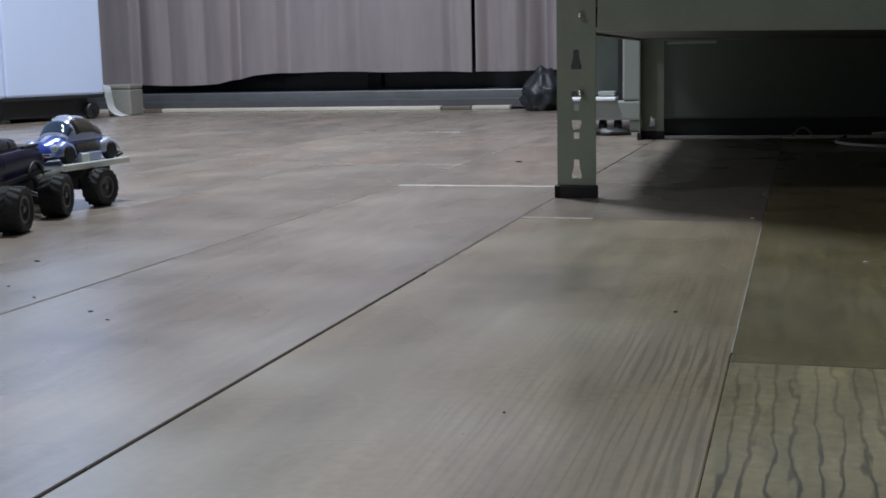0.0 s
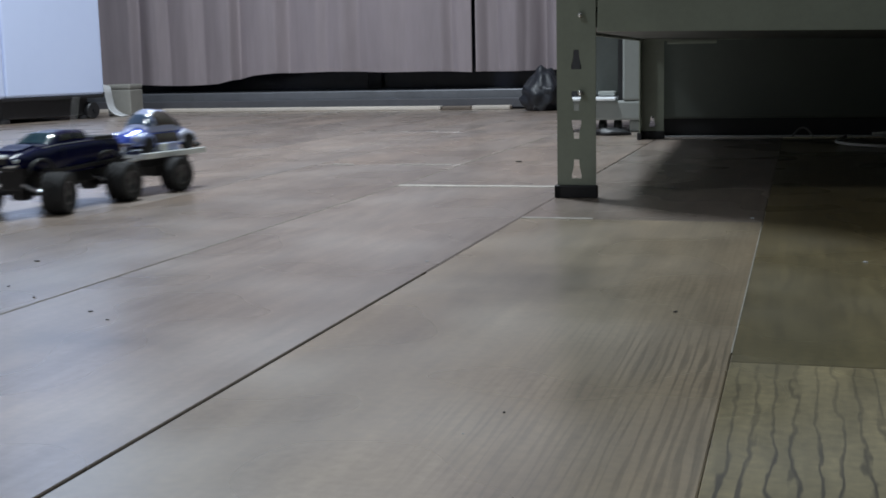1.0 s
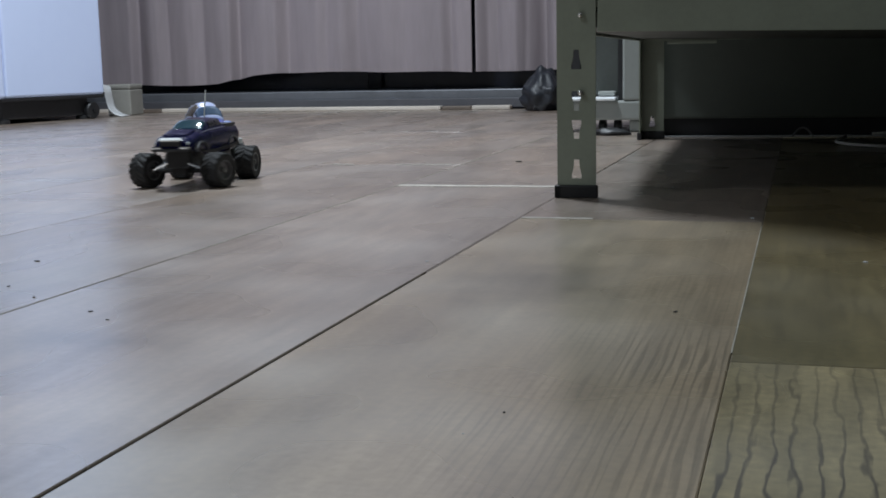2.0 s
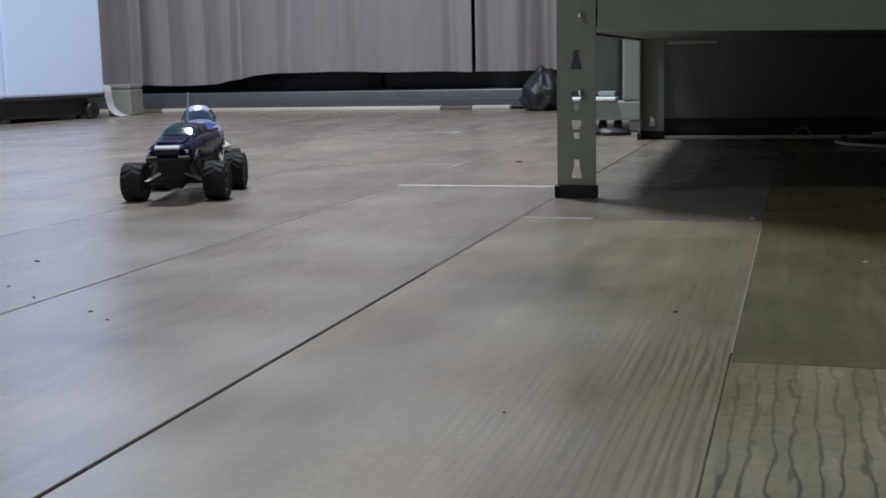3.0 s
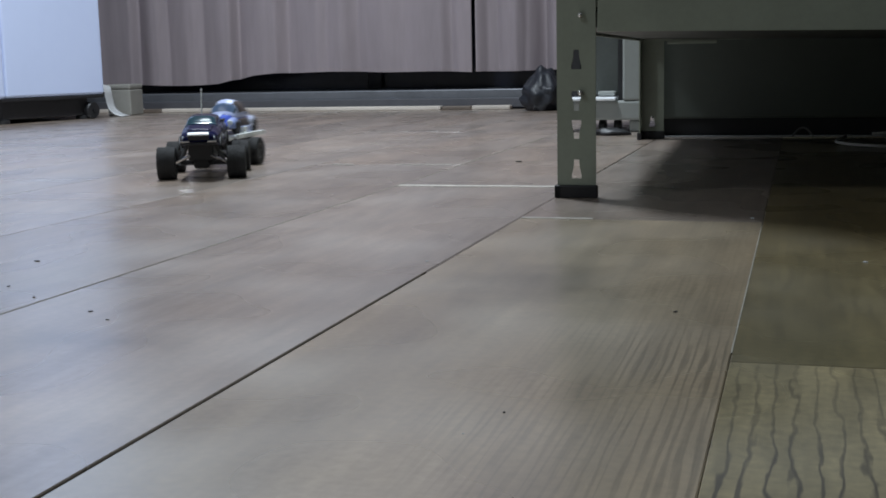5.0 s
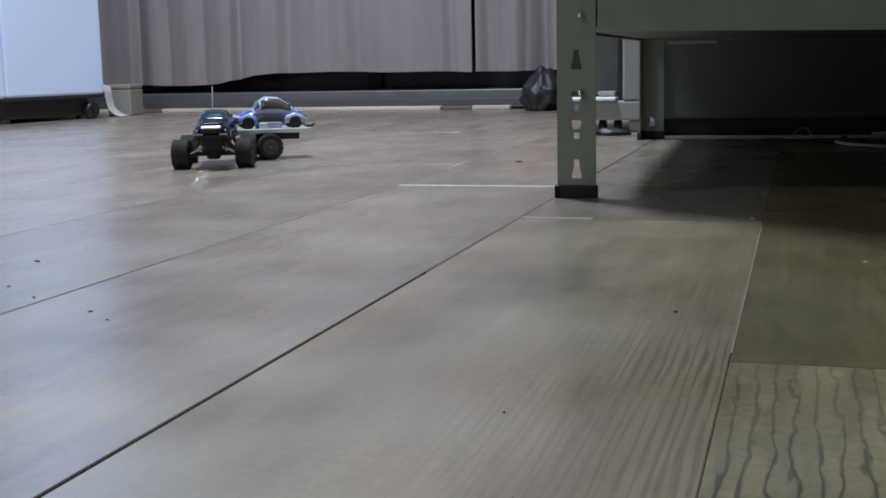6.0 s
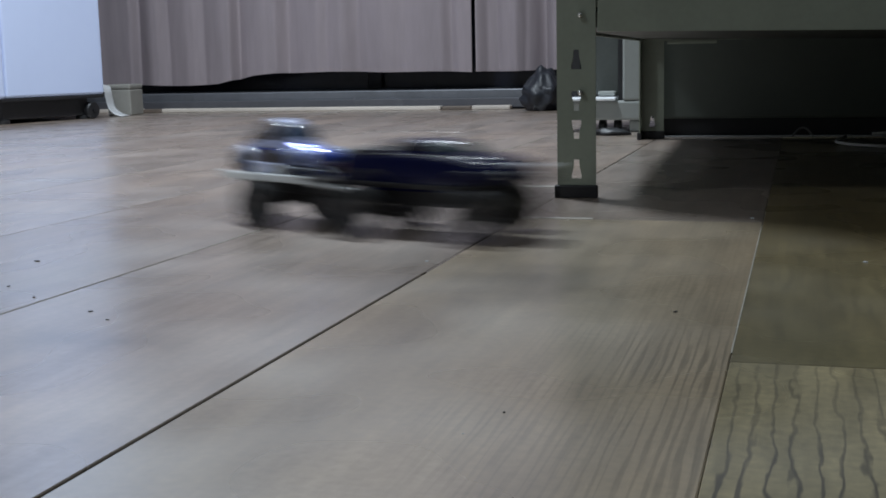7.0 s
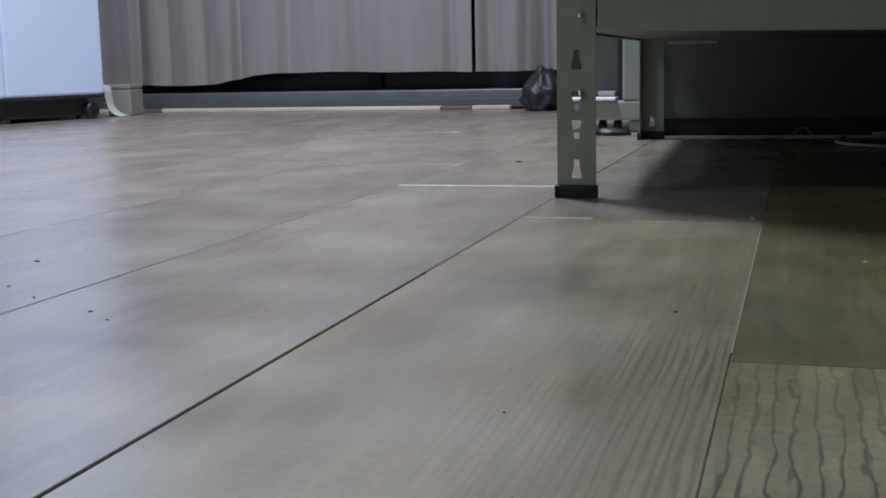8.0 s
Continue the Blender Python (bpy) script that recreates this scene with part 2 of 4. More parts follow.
    L(mix.outputs["Result"], tm.inputs[0])
    L(tint.outputs["Result"], tm.inputs[1])
    L(tm.outputs["Vector"], sc.inputs[0])
    L(gm.outputs[0], sc.inputs["Scale"])
    L(sc.outputs["Vector"], bsdf.inputs["Base Color"])
    rr = nt.nodes.new("ShaderNodeMapRange")
    rr.interpolation_type = "SMOOTHSTEP"
    rr.inputs["From Min"].default_value, rr.inputs["From Max"].default_value = 0.2, 0.8
    rr.inputs["To Min"].default_value, rr.inputs["To Max"].default_value = 0.22, 0.37
    L(sheen.outputs["Fac"], rr.inputs["Value"])
    L(rr.outputs["Result"], bsdf.inputs["Roughness"])
    b = nt.nodes.new("ShaderNodeBump")
    b.inputs["Strength"].default_value = 0.06
    b.inputs["Distance"].default_value = 0.0006
    L(fib.outputs["Fac"], b.inputs["Height"])
    L(b.outputs["Normal"], bsdf.inputs["Normal"])
    return m


def glow_material(name, colour, strength):
    m = bpy.data.materials.new(name)
    m.use_nodes = True
    bsdf = m.node_tree.nodes["Principled BSDF"]
    bsdf.inputs["Emission Color"].default_value = (*colour, 1)
    bsdf.inputs["Emission Strength"].default_value = strength
    return m


WORN, WORN_LINE = (0.284, 0.234, 0.193), (0.142, 0.111, 0.086)
PLANK = plank_material("worn_wood_print", WORN, WORN_LINE, 0.36, 0, 170.0)
PLANK_STAIN = plank_material("stained_wood_print", WORN, WORN_LINE, 0.36, 0, 170.0, stain=(0.080, 0.446, 0.070, 0.032, 0.60))
PLANK_FINE = plank_material("grained_wood_print", (0.292, 0.243, 0.166), (0.095, 0.075, 0.044), 0.85, 8.0, 66.0, 2, 0.035, strip=(0.085, 0.17, 0.74, 0.98), stain=(0.085, 0.925, 0.075, 0.10, 0.66))
# Yellow-brown board by the rack, darkened: part of the rack's shade lies in it.
PLANK_DARK = plank_material("brown_shaded_wood_print", (0.203, 0.168, 0.078), (0.105, 0.085, 0.040), 0.5, 0, 170.0)
PLANK_BOLD = plank_material("bold_wood_print", (0.325, 0.285, 0.160), (0.06, 0.048, 0.030), 1.0, 5.0, 38.0, 1, 0.20, mottle=0.36)
JOINT_DARK = material("dark_joint_dirt", (0.03, 0.027, 0.027), 0.9)
JOINT_GLINT = material("pale_edge_glint", (0.66, 0.62, 0.56), 0.5, vary=0.2, scale=60)
JOINT_BROWN = material("brown_joint_dust", (0.13, 0.10, 0.085), 0.9, vary=0.3, scale=40)
JOINT_GLINT_SOFT = material("soft_edge_glint", (0.48, 0.45, 0.41), 0.5, vary=0.2, scale=60)
JOINT_DULL = material("dull_joint_filler", (0.27, 0.25, 0.205), 0.6, vary=0.25, scale=60)
WALL = material("matt_wall_paint", (0.20, 0.20, 0.205), 0.8, vary=0.06, scale=4, bump=0.1)
CEIL = material("white_ceiling_paint", (0.36, 0.36, 0.37), 0.85, vary=0.05, scale=4)
CURTAIN = material("mauve_curtain_cloth", (0.268, 0.226, 0.240), 0.85, vary=0.16, scale=7, bump=0.3, stretch=(1, 1, 0.15))
SILL = material("grey_aluminium_track", (0.19, 0.197, 0.215), 0.45, metal=0.6, vary=0.15, scale=12)
SILL_DARK = material("dark_track_recess", (0.075, 0.075, 0.085), 0.6)
SILL_WOOD = material("pale_threshold_wood", (0.56, 0.50, 0.44), 0.5, vary=0.25, scale=10, stretch=(0.4, 4, 4))
SILL_BROWN = material("stained_threshold_wood", (0.16, 0.125, 0.10), 0.6, vary=0.3, scale=20, stretch=(0.4, 4, 4))
GLASS_NIGHT = material("dark_window_glass", (0.030, 0.034, 0.055), 0.2)
WHITE_ENAMEL = material("bluish_white_enamel", (0.655, 0.745, 1.0), 0.35, vary=0.03, scale=3)
BLACK_PLASTIC = material("black_plastic", (0.015, 0.015, 0.017), 0.5, vary=0.3, scale=40)
GREY_PLASTIC = material("grey_plastic", (0.16, 0.16, 0.16), 0.5, vary=0.2, scale=30)
RACK_STEEL = material("olive_grey_rack_paint", (0.282, 0.312, 0.248), 0.42, vary=0.12, scale=18, bump=0.08)
# Far darker than the rack paint: the underside's shade is put into the colour.
RACK_BOARD = material("shaded_shelf_steel", (0.065, 0.066, 0.055), 0.5, vary=0.15, scale=9)
ZINC = material("zinc_plated_bolt", (0.75, 0.75, 0.72), 0.25, metal=1.0, vary=0.1)
CABINET = material("grey_cabinet_paint", (0.085, 0.096, 0.080), 0.5, vary=0.1, scale=8)
APPLIANCE = material("light_grey_appliance", (0.30, 0.315, 0.30), 0.45, vary=0.08, scale=8)
DARK_PANEL = material("smoked_panel", (0.085, 0.095, 0.09), 0.35, vary=0.2, scale=14)
# White colour in place of the specular reflection along the case's front strip.
WHITE_STRIP = material("glossy_strip_highlight", (0.90, 0.93, 0.96), 0.2, vary=0.04)
CARDBOARD = material("grey_board", (0.26, 0.25, 0.225), 0.8, vary=0.12, scale=16)
PAPER = material("white_paper", (0.56, 0.57, 0.58), 0.8, vary=0.06)
BAG = material("black_bin_liner", (0.014, 0.016, 0.022), 0.50, vary=0.3, scale=30, bump=0.4)
CABLE = material("white_cable_sheath", (0.88, 0.88, 0.84), 0.40, vary=0.06)
TYRE = material("black_tyre_rubber", (0.018, 0.018, 0.019), 0.75, vary=0.3, scale=120, bump=0.3)
RIM = material("grey_plastic_rim", (0.13, 0.13, 0.14), 0.35, metal=0.3, vary=0.1)
TRUCK_PAINT = material("dark_blue_gloss_paint", (0.003, 0.005, 0.045), 0.22, vary=0.2, scale=30, spec=0.22)
TRUCK_GLASS = material("dark_teal_windscreen", (0.02, 0.06, 0.085), 0.08, vary=0.1, coat=1.0)
TRUCK_WINDOW = material("black_toy_window", (0.008, 0.009, 0.011), 0.2, vary=0.2)
BEETLE_PAINT = material("blue_metallic_paint", (0.075, 0.135, 0.62), 0.22, metal=0.3, vary=0.1, scale=60, coat=1.0)
BEETLE_ROOF = material("pale_blue_paint", (0.50, 0.56, 0.82), 0.25, vary=0.08, scale=60, coat=0.6)
BEETLE_WHITE = material("pale_grey_wing_plastic", (0.46, 0.49, 0.62), 0.38, vary=0.1, scale=60, coat=0.4)
BEETLE_WING = material("soft_blue_wing_plastic", (0.26, 0.33, 0.64), 0.32, vary=0.1, scale=60, coat=0.3)
BEETLE_SCREEN = material("blue_tinted_windscreen", (0.10, 0.16, 0.27), 0.12, vary=0.1, coat=1.0)
BEETLE_GLASS = material("dark_side_window", (0.085, 0.070, 0.066), 0.25, vary=0.2)
BED_WHITE = material("white_trailer_plastic", (0.86, 0.89, 0.89), 0.3, vary=0.1, scale=40)
STRAP = material("brown_strap", (0.22, 0.12, 0.07), 0.8, vary=0.2, scale=90)
LINT = material("dark_lint", (0.03, 0.028, 0.026), 0.95)
FIXTURE = material("white_lamp_housing", (0.8, 0.8, 0.8), 0.4)
LAMP_GLOW = glow_material("lamp_diffuser", (0.93, 0.96, 1.0), 6.0)
CHROME_TOY = material("chromed_plastic", (0.85, 0.87, 0.9), 0.12, metal=1.0, vary=0.05)
HEADLIGHT = material("clear_headlight_lens", (0.75, 0.82, 0.88), 0.08, vary=0.05, coat=1.0)

# ---- room shell ----
X0, X1, Y0, Y1, HIGH = -2.75, 1.75, -1.7, 3.80, 2.40


def structure(name, bm, material, label, category):
    return tagged(part(name, bm, material), label, category, kind="structure")


structure("wall_west", box((X0 - 0.12, Y0 - 0.12, -0.05), (X0, Y1 + 0.12, HIGH)), WALL, "plain off-white painted wall beside the white cabinet", "wall")
structure("wall_east", box((X1, Y0 - 0.12, -0.05), (X1 + 0.12, Y1 + 0.12, HIGH)), WALL, "plain off-white painted wall behind the steel rack", "wall")
structure("wall_south", box((X0, Y0 - 0.12, -0.05), (X1, Y0, HIGH)), WALL, "plain off-white painted wall closing the room", "wall")
WL, WR, WTOP = -2.35, -0.35, 2.0
north = bmesh.new()
add_box(north, (X0, Y1, -0.05), (WL, Y1 + 0.12, HIGH))
add_box(north, (WR, Y1, -0.05), (X1, Y1 + 0.12, HIGH))
add_box(north, (WL, Y1, WTOP), (WR, Y1 + 0.12, HIGH))
structure("wall_north", north, WALL, "plain painted wall round the curtained glass door", "wall")
structure("ceiling", box((X0 - 0.12, Y0 - 0.12, HIGH), (X1 + 0.12, Y1 + 0.12, HIGH + 0.1)), CEIL, "plain white painted ceiling", "ceiling")

# sliding glass door behind the curtains
door = tagged(new("window_1"), "floor-length dark glass sliding door behind the curtains", "window", kind="structure")
part("pane", box((WL, Y1 + 0.05, 0.06), (WR, Y1 + 0.056, WTOP)), GLASS_NIGHT, door, "dark glass with night behind it")
part("window_frame", box((-1.38, Y1 + 0.03, 0.06), (-1.33, Y1 + 0.05, WTOP), 0.004), SILL_DARK, door, "dark aluminium stile")
SY = 3.56
part("window_sill", box((WL - 0.2, SY + 0.035, 0.027), (WR, Y1 + 0.03, 0.060), 0.003), SILL, door, "grey aluminium sill track")
part("track_face", box((WL - 0.2, SY + 0.012, 0.006), (WR, SY + 0.034, 0.034), 0.002), SILL_DARK, door, "dark weathered lower track")
for u0, u1 in ((-2.55, -2.06), (-1.985, -1.045), (-0.948, -0.83)):
    structure("trim", box((u0, SY - 0.02, 0.0), (u1, SY + 0.011, 0.0125), 0.003), SILL_WOOD, "pale worn wooden threshold strip along the door track", "trim")
for u0, u1 in ((-2.057, -1.988), (-1.042, -0.951)):
    structure("trim", box((u0, SY - 0.018, 0.0), (u1, SY + 0.011, 0.0115), 0.003), SILL_BROWN, "stained brown stretch of the threshold strip", "trim")

# ---- curtains ----


# pleats: place, depth, width of the step into the pleat, width of the slope out of it
PLEATS = (
    (-2.084, 0.022, 0.012, 0.045), (-1.980, 0.018, 0.018, 0.060), (-1.852, 0.012, 0.020, 0.055), (-1.735, 0.030, 0.012, 0.075),
    (-1.568, 0.028, 0.020, 0.100), (-1.425, 0.011, 0.020, 0.055), (-1.320, 0.022, 0.030, 0.080), (-1.165, 0.006, 0.030, 0.050), (-1.018, 0.013, 0.018, 0.022),
    (-0.915, 0.010, 0.020, 0.022), (-0.880, 0.024, 0.032, 0.032), (-0.838, 0.010, 0.018, 0.022), (-0.795, 0.012, 0.020, 0.024), (-0.742, 0.046, 0.036, 0.030), (-0.62, 0.022, 0.030, 0.040), (-0.47, 0.022, 0.030, 0.040),
)


def pleat_depth(u, z):
    """How far the cloth lies behind its front line at the place u and height z."""
    d = 0.0
    for c, deep, into, out in PLEATS:
        c += 0.004 * math.sin(3.1 * z + 40 * c)
        into, out = 1.9 * into, 1.25 * out
        k = (u - c + into) / into if u < c else 1 - (u - c) / out
        if k > 0:
            d += 1.35 * deep * (k * k * (3 - 2 * k) if u < c else k**1.5)
    return d


def curtain(u0, u1, hems, seed, label):
    """Hanging cloth with uneven pleats; hems: pairs of place and hem height."""
    nx, nz = int((u1 - u0) * 230), 14
    bm = bmesh.new()
    rows = []
    for side in (0.0, 0.0035):
        g = []
        for i in range(nx + 1):
            u = u0 + (u1 - u0) * i / nx
            hem = np.interp(u, [h[0] for h in hems], [h[1] for h in hems]) + 0.0015 * math.sin(u * 19 + seed)
            col = []
            for j in range(nz + 1):
                k = (0.0, 0.0006, 0.002, 0.006, 0.015, 0.03, 0.06, 0.10, 0.16, 0.24, 0.34, 0.48, 0.64, 0.82, 1.0)[j]
                z = hem + (2.08 - hem) * k
                d = pleat_depth(u, z) + 0.0007 * math.sin(95 * u + 3 * z + seed) + 0.004 * math.sin(17 * u + seed)
                col.append(bm.verts.new((u, SY + 0.026 + d * (1.0 - 0.15 * k) + side, z)))
            g.append(col)
        rows.append(g)
    a, b = rows
    for i in range(nx):
        for j in range(nz):
            bm.faces.new((a[i][j], a[i + 1][j], a[i + 1][j + 1], a[i][j + 1]))
            bm.faces.new((b[i][j], b[i][j + 1], b[i + 1][j + 1], b[i + 1][j]))
        bm.faces.new((a[i][0], b[i][0], b[i + 1][0], a[i + 1][0]))
        bm.faces.new((a[i][nz], a[i + 1][nz], b[i + 1][nz], b[i][nz]))
    for i in (0, nx):
        for j in range(nz):
            bm.faces.new((a[i][j], a[i][j + 1], b[i][j + 1], b[i][j]))
    ob = part("curtain", bm, CURTAIN, smooth=True)
    for f in ob.data.polygons:
        if abs(f.normal.z) > 0.7:
            f.use_smooth = False
    return tagged(ob, label, "curtain", group="curtains at the glass door")


curtain(-2.42, -0.956, [(-2.42, 0.10), (-2.2, 0.09), (-1.98, 0.084), (-1.80, 0.088), (-1.68, 0.112), (-1.6, 0.120), (-1.3, 0.118), (-0.97, 0.112)], 3, "wide mauve-grey curtain with soft folds and an uneven hem")
curtain(-0.944, -0.30, [(-0.944, 0.112), (-0.8, 0.113), (-0.3, 0.112)], 8, "narrower mauve-grey curtain panel drawn beside the wide one")
rod = tagged(new("curtain_rail"), "white curtain rail above the glass door", "curtain rail")
part("rail", box((-2.45, SY + 0.035, 2.08), (-0.28, SY + 0.06, 2.105), 0.004), FIXTURE, rod)
for u in (-2.3, -1.35, -0.4):
    part("bracket", box((u - 0.015, SY + 0.06, 2.07), (u + 0.015, Y1, 2.115), 0.003), FIXTURE, rod)

# ---- ceiling lamps, the second an added fill ----
for place, watts in LAMPS:
    fixture = tagged(new("ceiling_lamp"), "unseen round white ceiling lamp that lights the room", "ceiling lamp", group="ceiling lamps")
    up = Matrix.Translation((place[0], place[1], 0)) @ Matrix.Rotation(radians(90), 4, "Y").inverted()
    part("housing", add_lathe(bmesh.new(), [(0.0, HIGH), (0.22, HIGH), (0.22, HIGH - 0.05), (0.205, HIGH - 0.06), (0.0, HIGH - 0.06)], 48, up, close=False), FIXTURE, fixture)
    part("diffuser", add_lathe(bmesh.new(), [(0.0, HIGH - 0.0605), (0.20, HIGH - 0.0605), (0.19, HIGH - 0.072), (0.0, HIGH - 0.078)], 48, up, close=False), LAMP_GLOW, fixture, "glowing white diffuser")

# ---- white cabinet by the curtain ----


def white_appliance():
    base = tagged(new("refrigerator"), "bluish-white enamelled refrigerator standing on a black base", "refrigerator")
    base.matrix_basis = pose(-2.066, 2.83, 0, 0, 0, -12)
    # its own space: x runs into the cabinet (negative), y along the lit side
    d, w, lo = 0.39, 0.50, 0.070
    part("body", box((-w, 0.018, lo), (0, d, 1.78), 0.008), WHITE_ENAMEL, base)
    part("door", box((-w, -0.03, lo), (0.004, 0.014, 1.78), 0.008), WHITE_ENAMEL, base)
    part("plinth", box((-w + 0.02, 0.02, 0.012), (-0.022, d - 0.05, lo), 0.003), BLACK_PLASTIC, base, "black recessed plinth")
    part("bottom_strip", box((-0.012, 0.0, 0.061), (0.0005, d - 0.004, 0.0695), 0.002), BLACK_PLASTIC, base, "dark strip below the side")
    for y in (0.03, d - 0.06):
        part("foot", add_lathe(bmesh.new(), [(0.0, 0.0), (0.02, 0.0), (0.02, 0.010), (0.012, 0.014), (0.012, 0.05), (0.0, 0.05)], 16, Matrix.Translation((-0.035, y, 0)) @ Matrix.Rotation(radians(-90), 4, "Y"), close=False), BLACK_PLASTIC, base)
    wheel = part("roller", add_lathe(bmesh.new(), [(0.006, 0.0), (0.022, 0.0), (0.025, 0.004), (0.025, 0.018), (0.022, 0.022), (0.006, 0.022)], 20, Matrix.Translation((-0.025, d - 0.045, 0.025))), BLACK_PLASTIC, base, "black transport roller")
    part("axle_cap", add_lathe(bmesh.new(), [(0.0, 0.0), (0.005, 0.0), (0.005, 0.025), (0.0, 0.025)], 12, Matrix.Translation((-0.025, d - 0.045, 0.025)), close=False), BLACK_PLASTIC, wheel)
    return base


white_appliance()

bx = tagged(new("storage_box"), "small grey box standing below the curtain hem", "box")
bx.matrix_basis = pose(-2.030, 3.40, 0, 0, 0, 8)
part("tray", box((-0.038, -0.05, 0.0), (0.038, 0.05, 0.080), 0.004), CARDBOARD, bx)
part("lid", box((-0.0385, -0.0505, 0.0805), (0.0385, 0.0505, 0.096), 0.005), CARDBOARD, bx, "flush grey lid")


def crumpled_sheet():
    """Stiff white paper that stands on edge and curls out over the floor."""
    bm = bmesh.new()
    line = [(0.0, 0.098), (0.001, 0.070), (0.003, 0.045), (0.008, 0.026), (0.018, 0.015), (0.030, 0.007), (0.042, 0.003), (0.052, 0.0012)]
    sheets = []
    for lift in (0.0, 0.0012):
        rows = []
        for j in range(7):
            v = j / 6
            rows.append([bm.verts.new((x + lift + 0.003 * math.sin(7 * v + 40 * z), -0.035 + 0.07 * v, max(0.0, z * (1 - 0.12 * v)) + lift)) for x, z in line])
        sheets.append(rows)
    lower, upper = sheets
    n = len(line)
    for j in range(6):
        for i in range(n - 1):
            bm.faces.new((lower[j][i], lower[j][i + 1], lower[j + 1][i + 1], lower[j + 1][i]))
            bm.faces.new((upper[j][i], upper[j + 1][i], upper[j + 1][i + 1], upper[j][i + 1]))
        for i in (0, n - 1):
            bm.faces.new((lower[j][i], lower[j + 1][i], upper[j + 1][i], upper[j][i]))
    for j in (0, 6):
        for i in range(n - 1):
            bm.faces.new((lower[j][i], upper[j][i], upper[j][i + 1], lower[j][i + 1]))
    ob = part("paper_sheet", bm, PAPER, smooth=True)
    ob.matrix_basis = pose(-2.020, 3.285, 0, 0, 0, 12)
    return tagged(ob, "curled white paper standing between the refrigerator and the grey box", "paper")


crumpled_sheet()

# ---- bin bag at the curtain's end ----
bag_bm = bmesh.new()
bmesh.ops.create_icosphere(bag_bm, subdivisions=4, radius=1.0)
for v in bag_bm.verts:
    n = noise.noise(v.co * 2.3) * 0.22 + noise.noise(v.co * 6.0) * 0.10
    r = 1 + n
    z = max(v.co.z * r, -0.72)
    v.co = Vector((v.co.x * r * 0.064, v.co.y * r * 0.07, (z + 0.72) * 0.060))
    if v.co.z > 0.075:
        v.co.x *= 0.7
        v.co.y *= 0.7
        v.co.z += 0.018
bag = part("bin_bag", bag_bm, BAG, smooth=True)
bag.matrix_basis = pose(-0.712, 3.46, 0)
tagged(bag, "crumpled shiny black plastic bag slumped on the floor", "bag")

# ---- steel rack ----
RX0, RX1, RY0, RY1 = -0.2455, 1.55, 1.262, 2.21
LEG, THICK = 0.0405, 0.0022


PEAR = ((-0.010, 0.0052), (-0.006, 0.0052), (0.002, 0.0033), (0.010, 0.0028))


def slotted_flange(length, slots):
    """A flange in the xz plane, x from 0 to LEG, with pear-shaped slots (middle height, upside down or not) through it."""
    bm = bmesh.new()
    mid, wide = LEG / 2, 0.0056
    levels = [(0.012, 0.0)]
    for z, flip in slots:
        outline = [(-dz, w) for dz, w in reversed(PEAR)] if flip else PEAR
        levels.append((z + outline[0][0], 0.0))
        levels += [(z + dz, w) for dz, w in outline]
        levels.append((z + outline[-1][0], 0.0))
    levels.append((length, 0.0))

    def quad(x0, x1, x2, x3, z0, z1):
        vs = [bm.verts.new((x, 0, z)) for x, z in ((x0, z0), (x1, z0), (x2, z1), (x3, z1))]
        bm.faces.new(vs)

    for (z0, w0), (z1, w1) in zip(levels, levels[1:]):
        if z1 - z0 < 1e-6:
            continue
        quad(0, mid - wide, mid - wide, 0, z0, z1)
        quad(mid + wide, LEG, LEG, mid + wide, z0, z1)
        if w0 == 0 and w1 == 0:
            quad(mid - wide, mid + wide, mid + wide, mid - wide, z0, z1)
        else:
            quad(mid - wide, mid - w0, mid - w1, mid - wide, z0, z1)
            quad(mid + w0, mid + wide, mid + wide, mid + w1, z0, z1)
    bmesh.ops.remove_doubles(bm, verts=bm.verts[:], dist=1e-6)
    ret = bmesh.ops.extrude_face_region(bm, geom=bm.faces[:])
    bmesh.ops.translate(bm, vec=(0, THICK, 0), verts=[g for g in ret["geom"] if isinstance(g, bmesh.types.BMVert)])
    return bm


def slots_up(top):
    marks = [(0.0305, False), (0.072, True), (0.1015, True), (0.144, False)]
    i = 0
    while marks[-1][0] < top - 0.08:
        marks.append((marks[-1][0] + (0.0835 if i == 0 else 0.0385), i % 2 == 1))
        i += 1
    return marks


SAG = 1.1
rack = tagged(new("steel_rack"), "olive-grey slotted-angle steel rack with black plastic feet", "rack")
RACK_TOP = 1.80
for cx, sx in ((RX0, 1), (RX1, -1)):
    for cy, sy in ((RY0, 1), (RY1, -1)):
        slots = slots_up(RACK_TOP) if sy > 0 else [(0.0305, False)]
        leg = part("leg", slotted_flange(RACK_TOP, slots), RACK_STEEL, rack)
        leg.matrix_local = Matrix.Translation((cx, cy, 0)) @ Matrix.Diagonal((sx, sy, 1, 1))
        side = part("leg_flange", slotted_flange(RACK_TOP, slots), RACK_STEEL, leg)
        side.matrix_local = Matrix.Translation((0, THICK, 0)) @ Matrix.Rotation(radians(90), 4, "Z") @ Matrix.Diagonal((1, -1, 1, 1))
        fx, fy = sorted((cx - sx * 0.003, cx + sx * (LEG + 0.002))), sorted((cy - sy * 0.003, cy + sy * (LEG + 0.002)))
        foot = bmesh.new()
        fy2 = sorted((cy - sy * 0.003, cy + sy * 0.005))
        fx2 = sorted((cx - sx * 0.003, cx + sx * 0.005))
        add_box(foot, (fx[0], fy2[0], 0), (fx[1], fy2[1], 0.0135), 0.0015)
        add_box(foot, (fx2[0], fy[0], 0), (fx2[1], fy[1], 0.0134), 0.0015)
        part("rubber_foot", foot, BLACK_PLASTIC, rack, "black plastic foot cap")
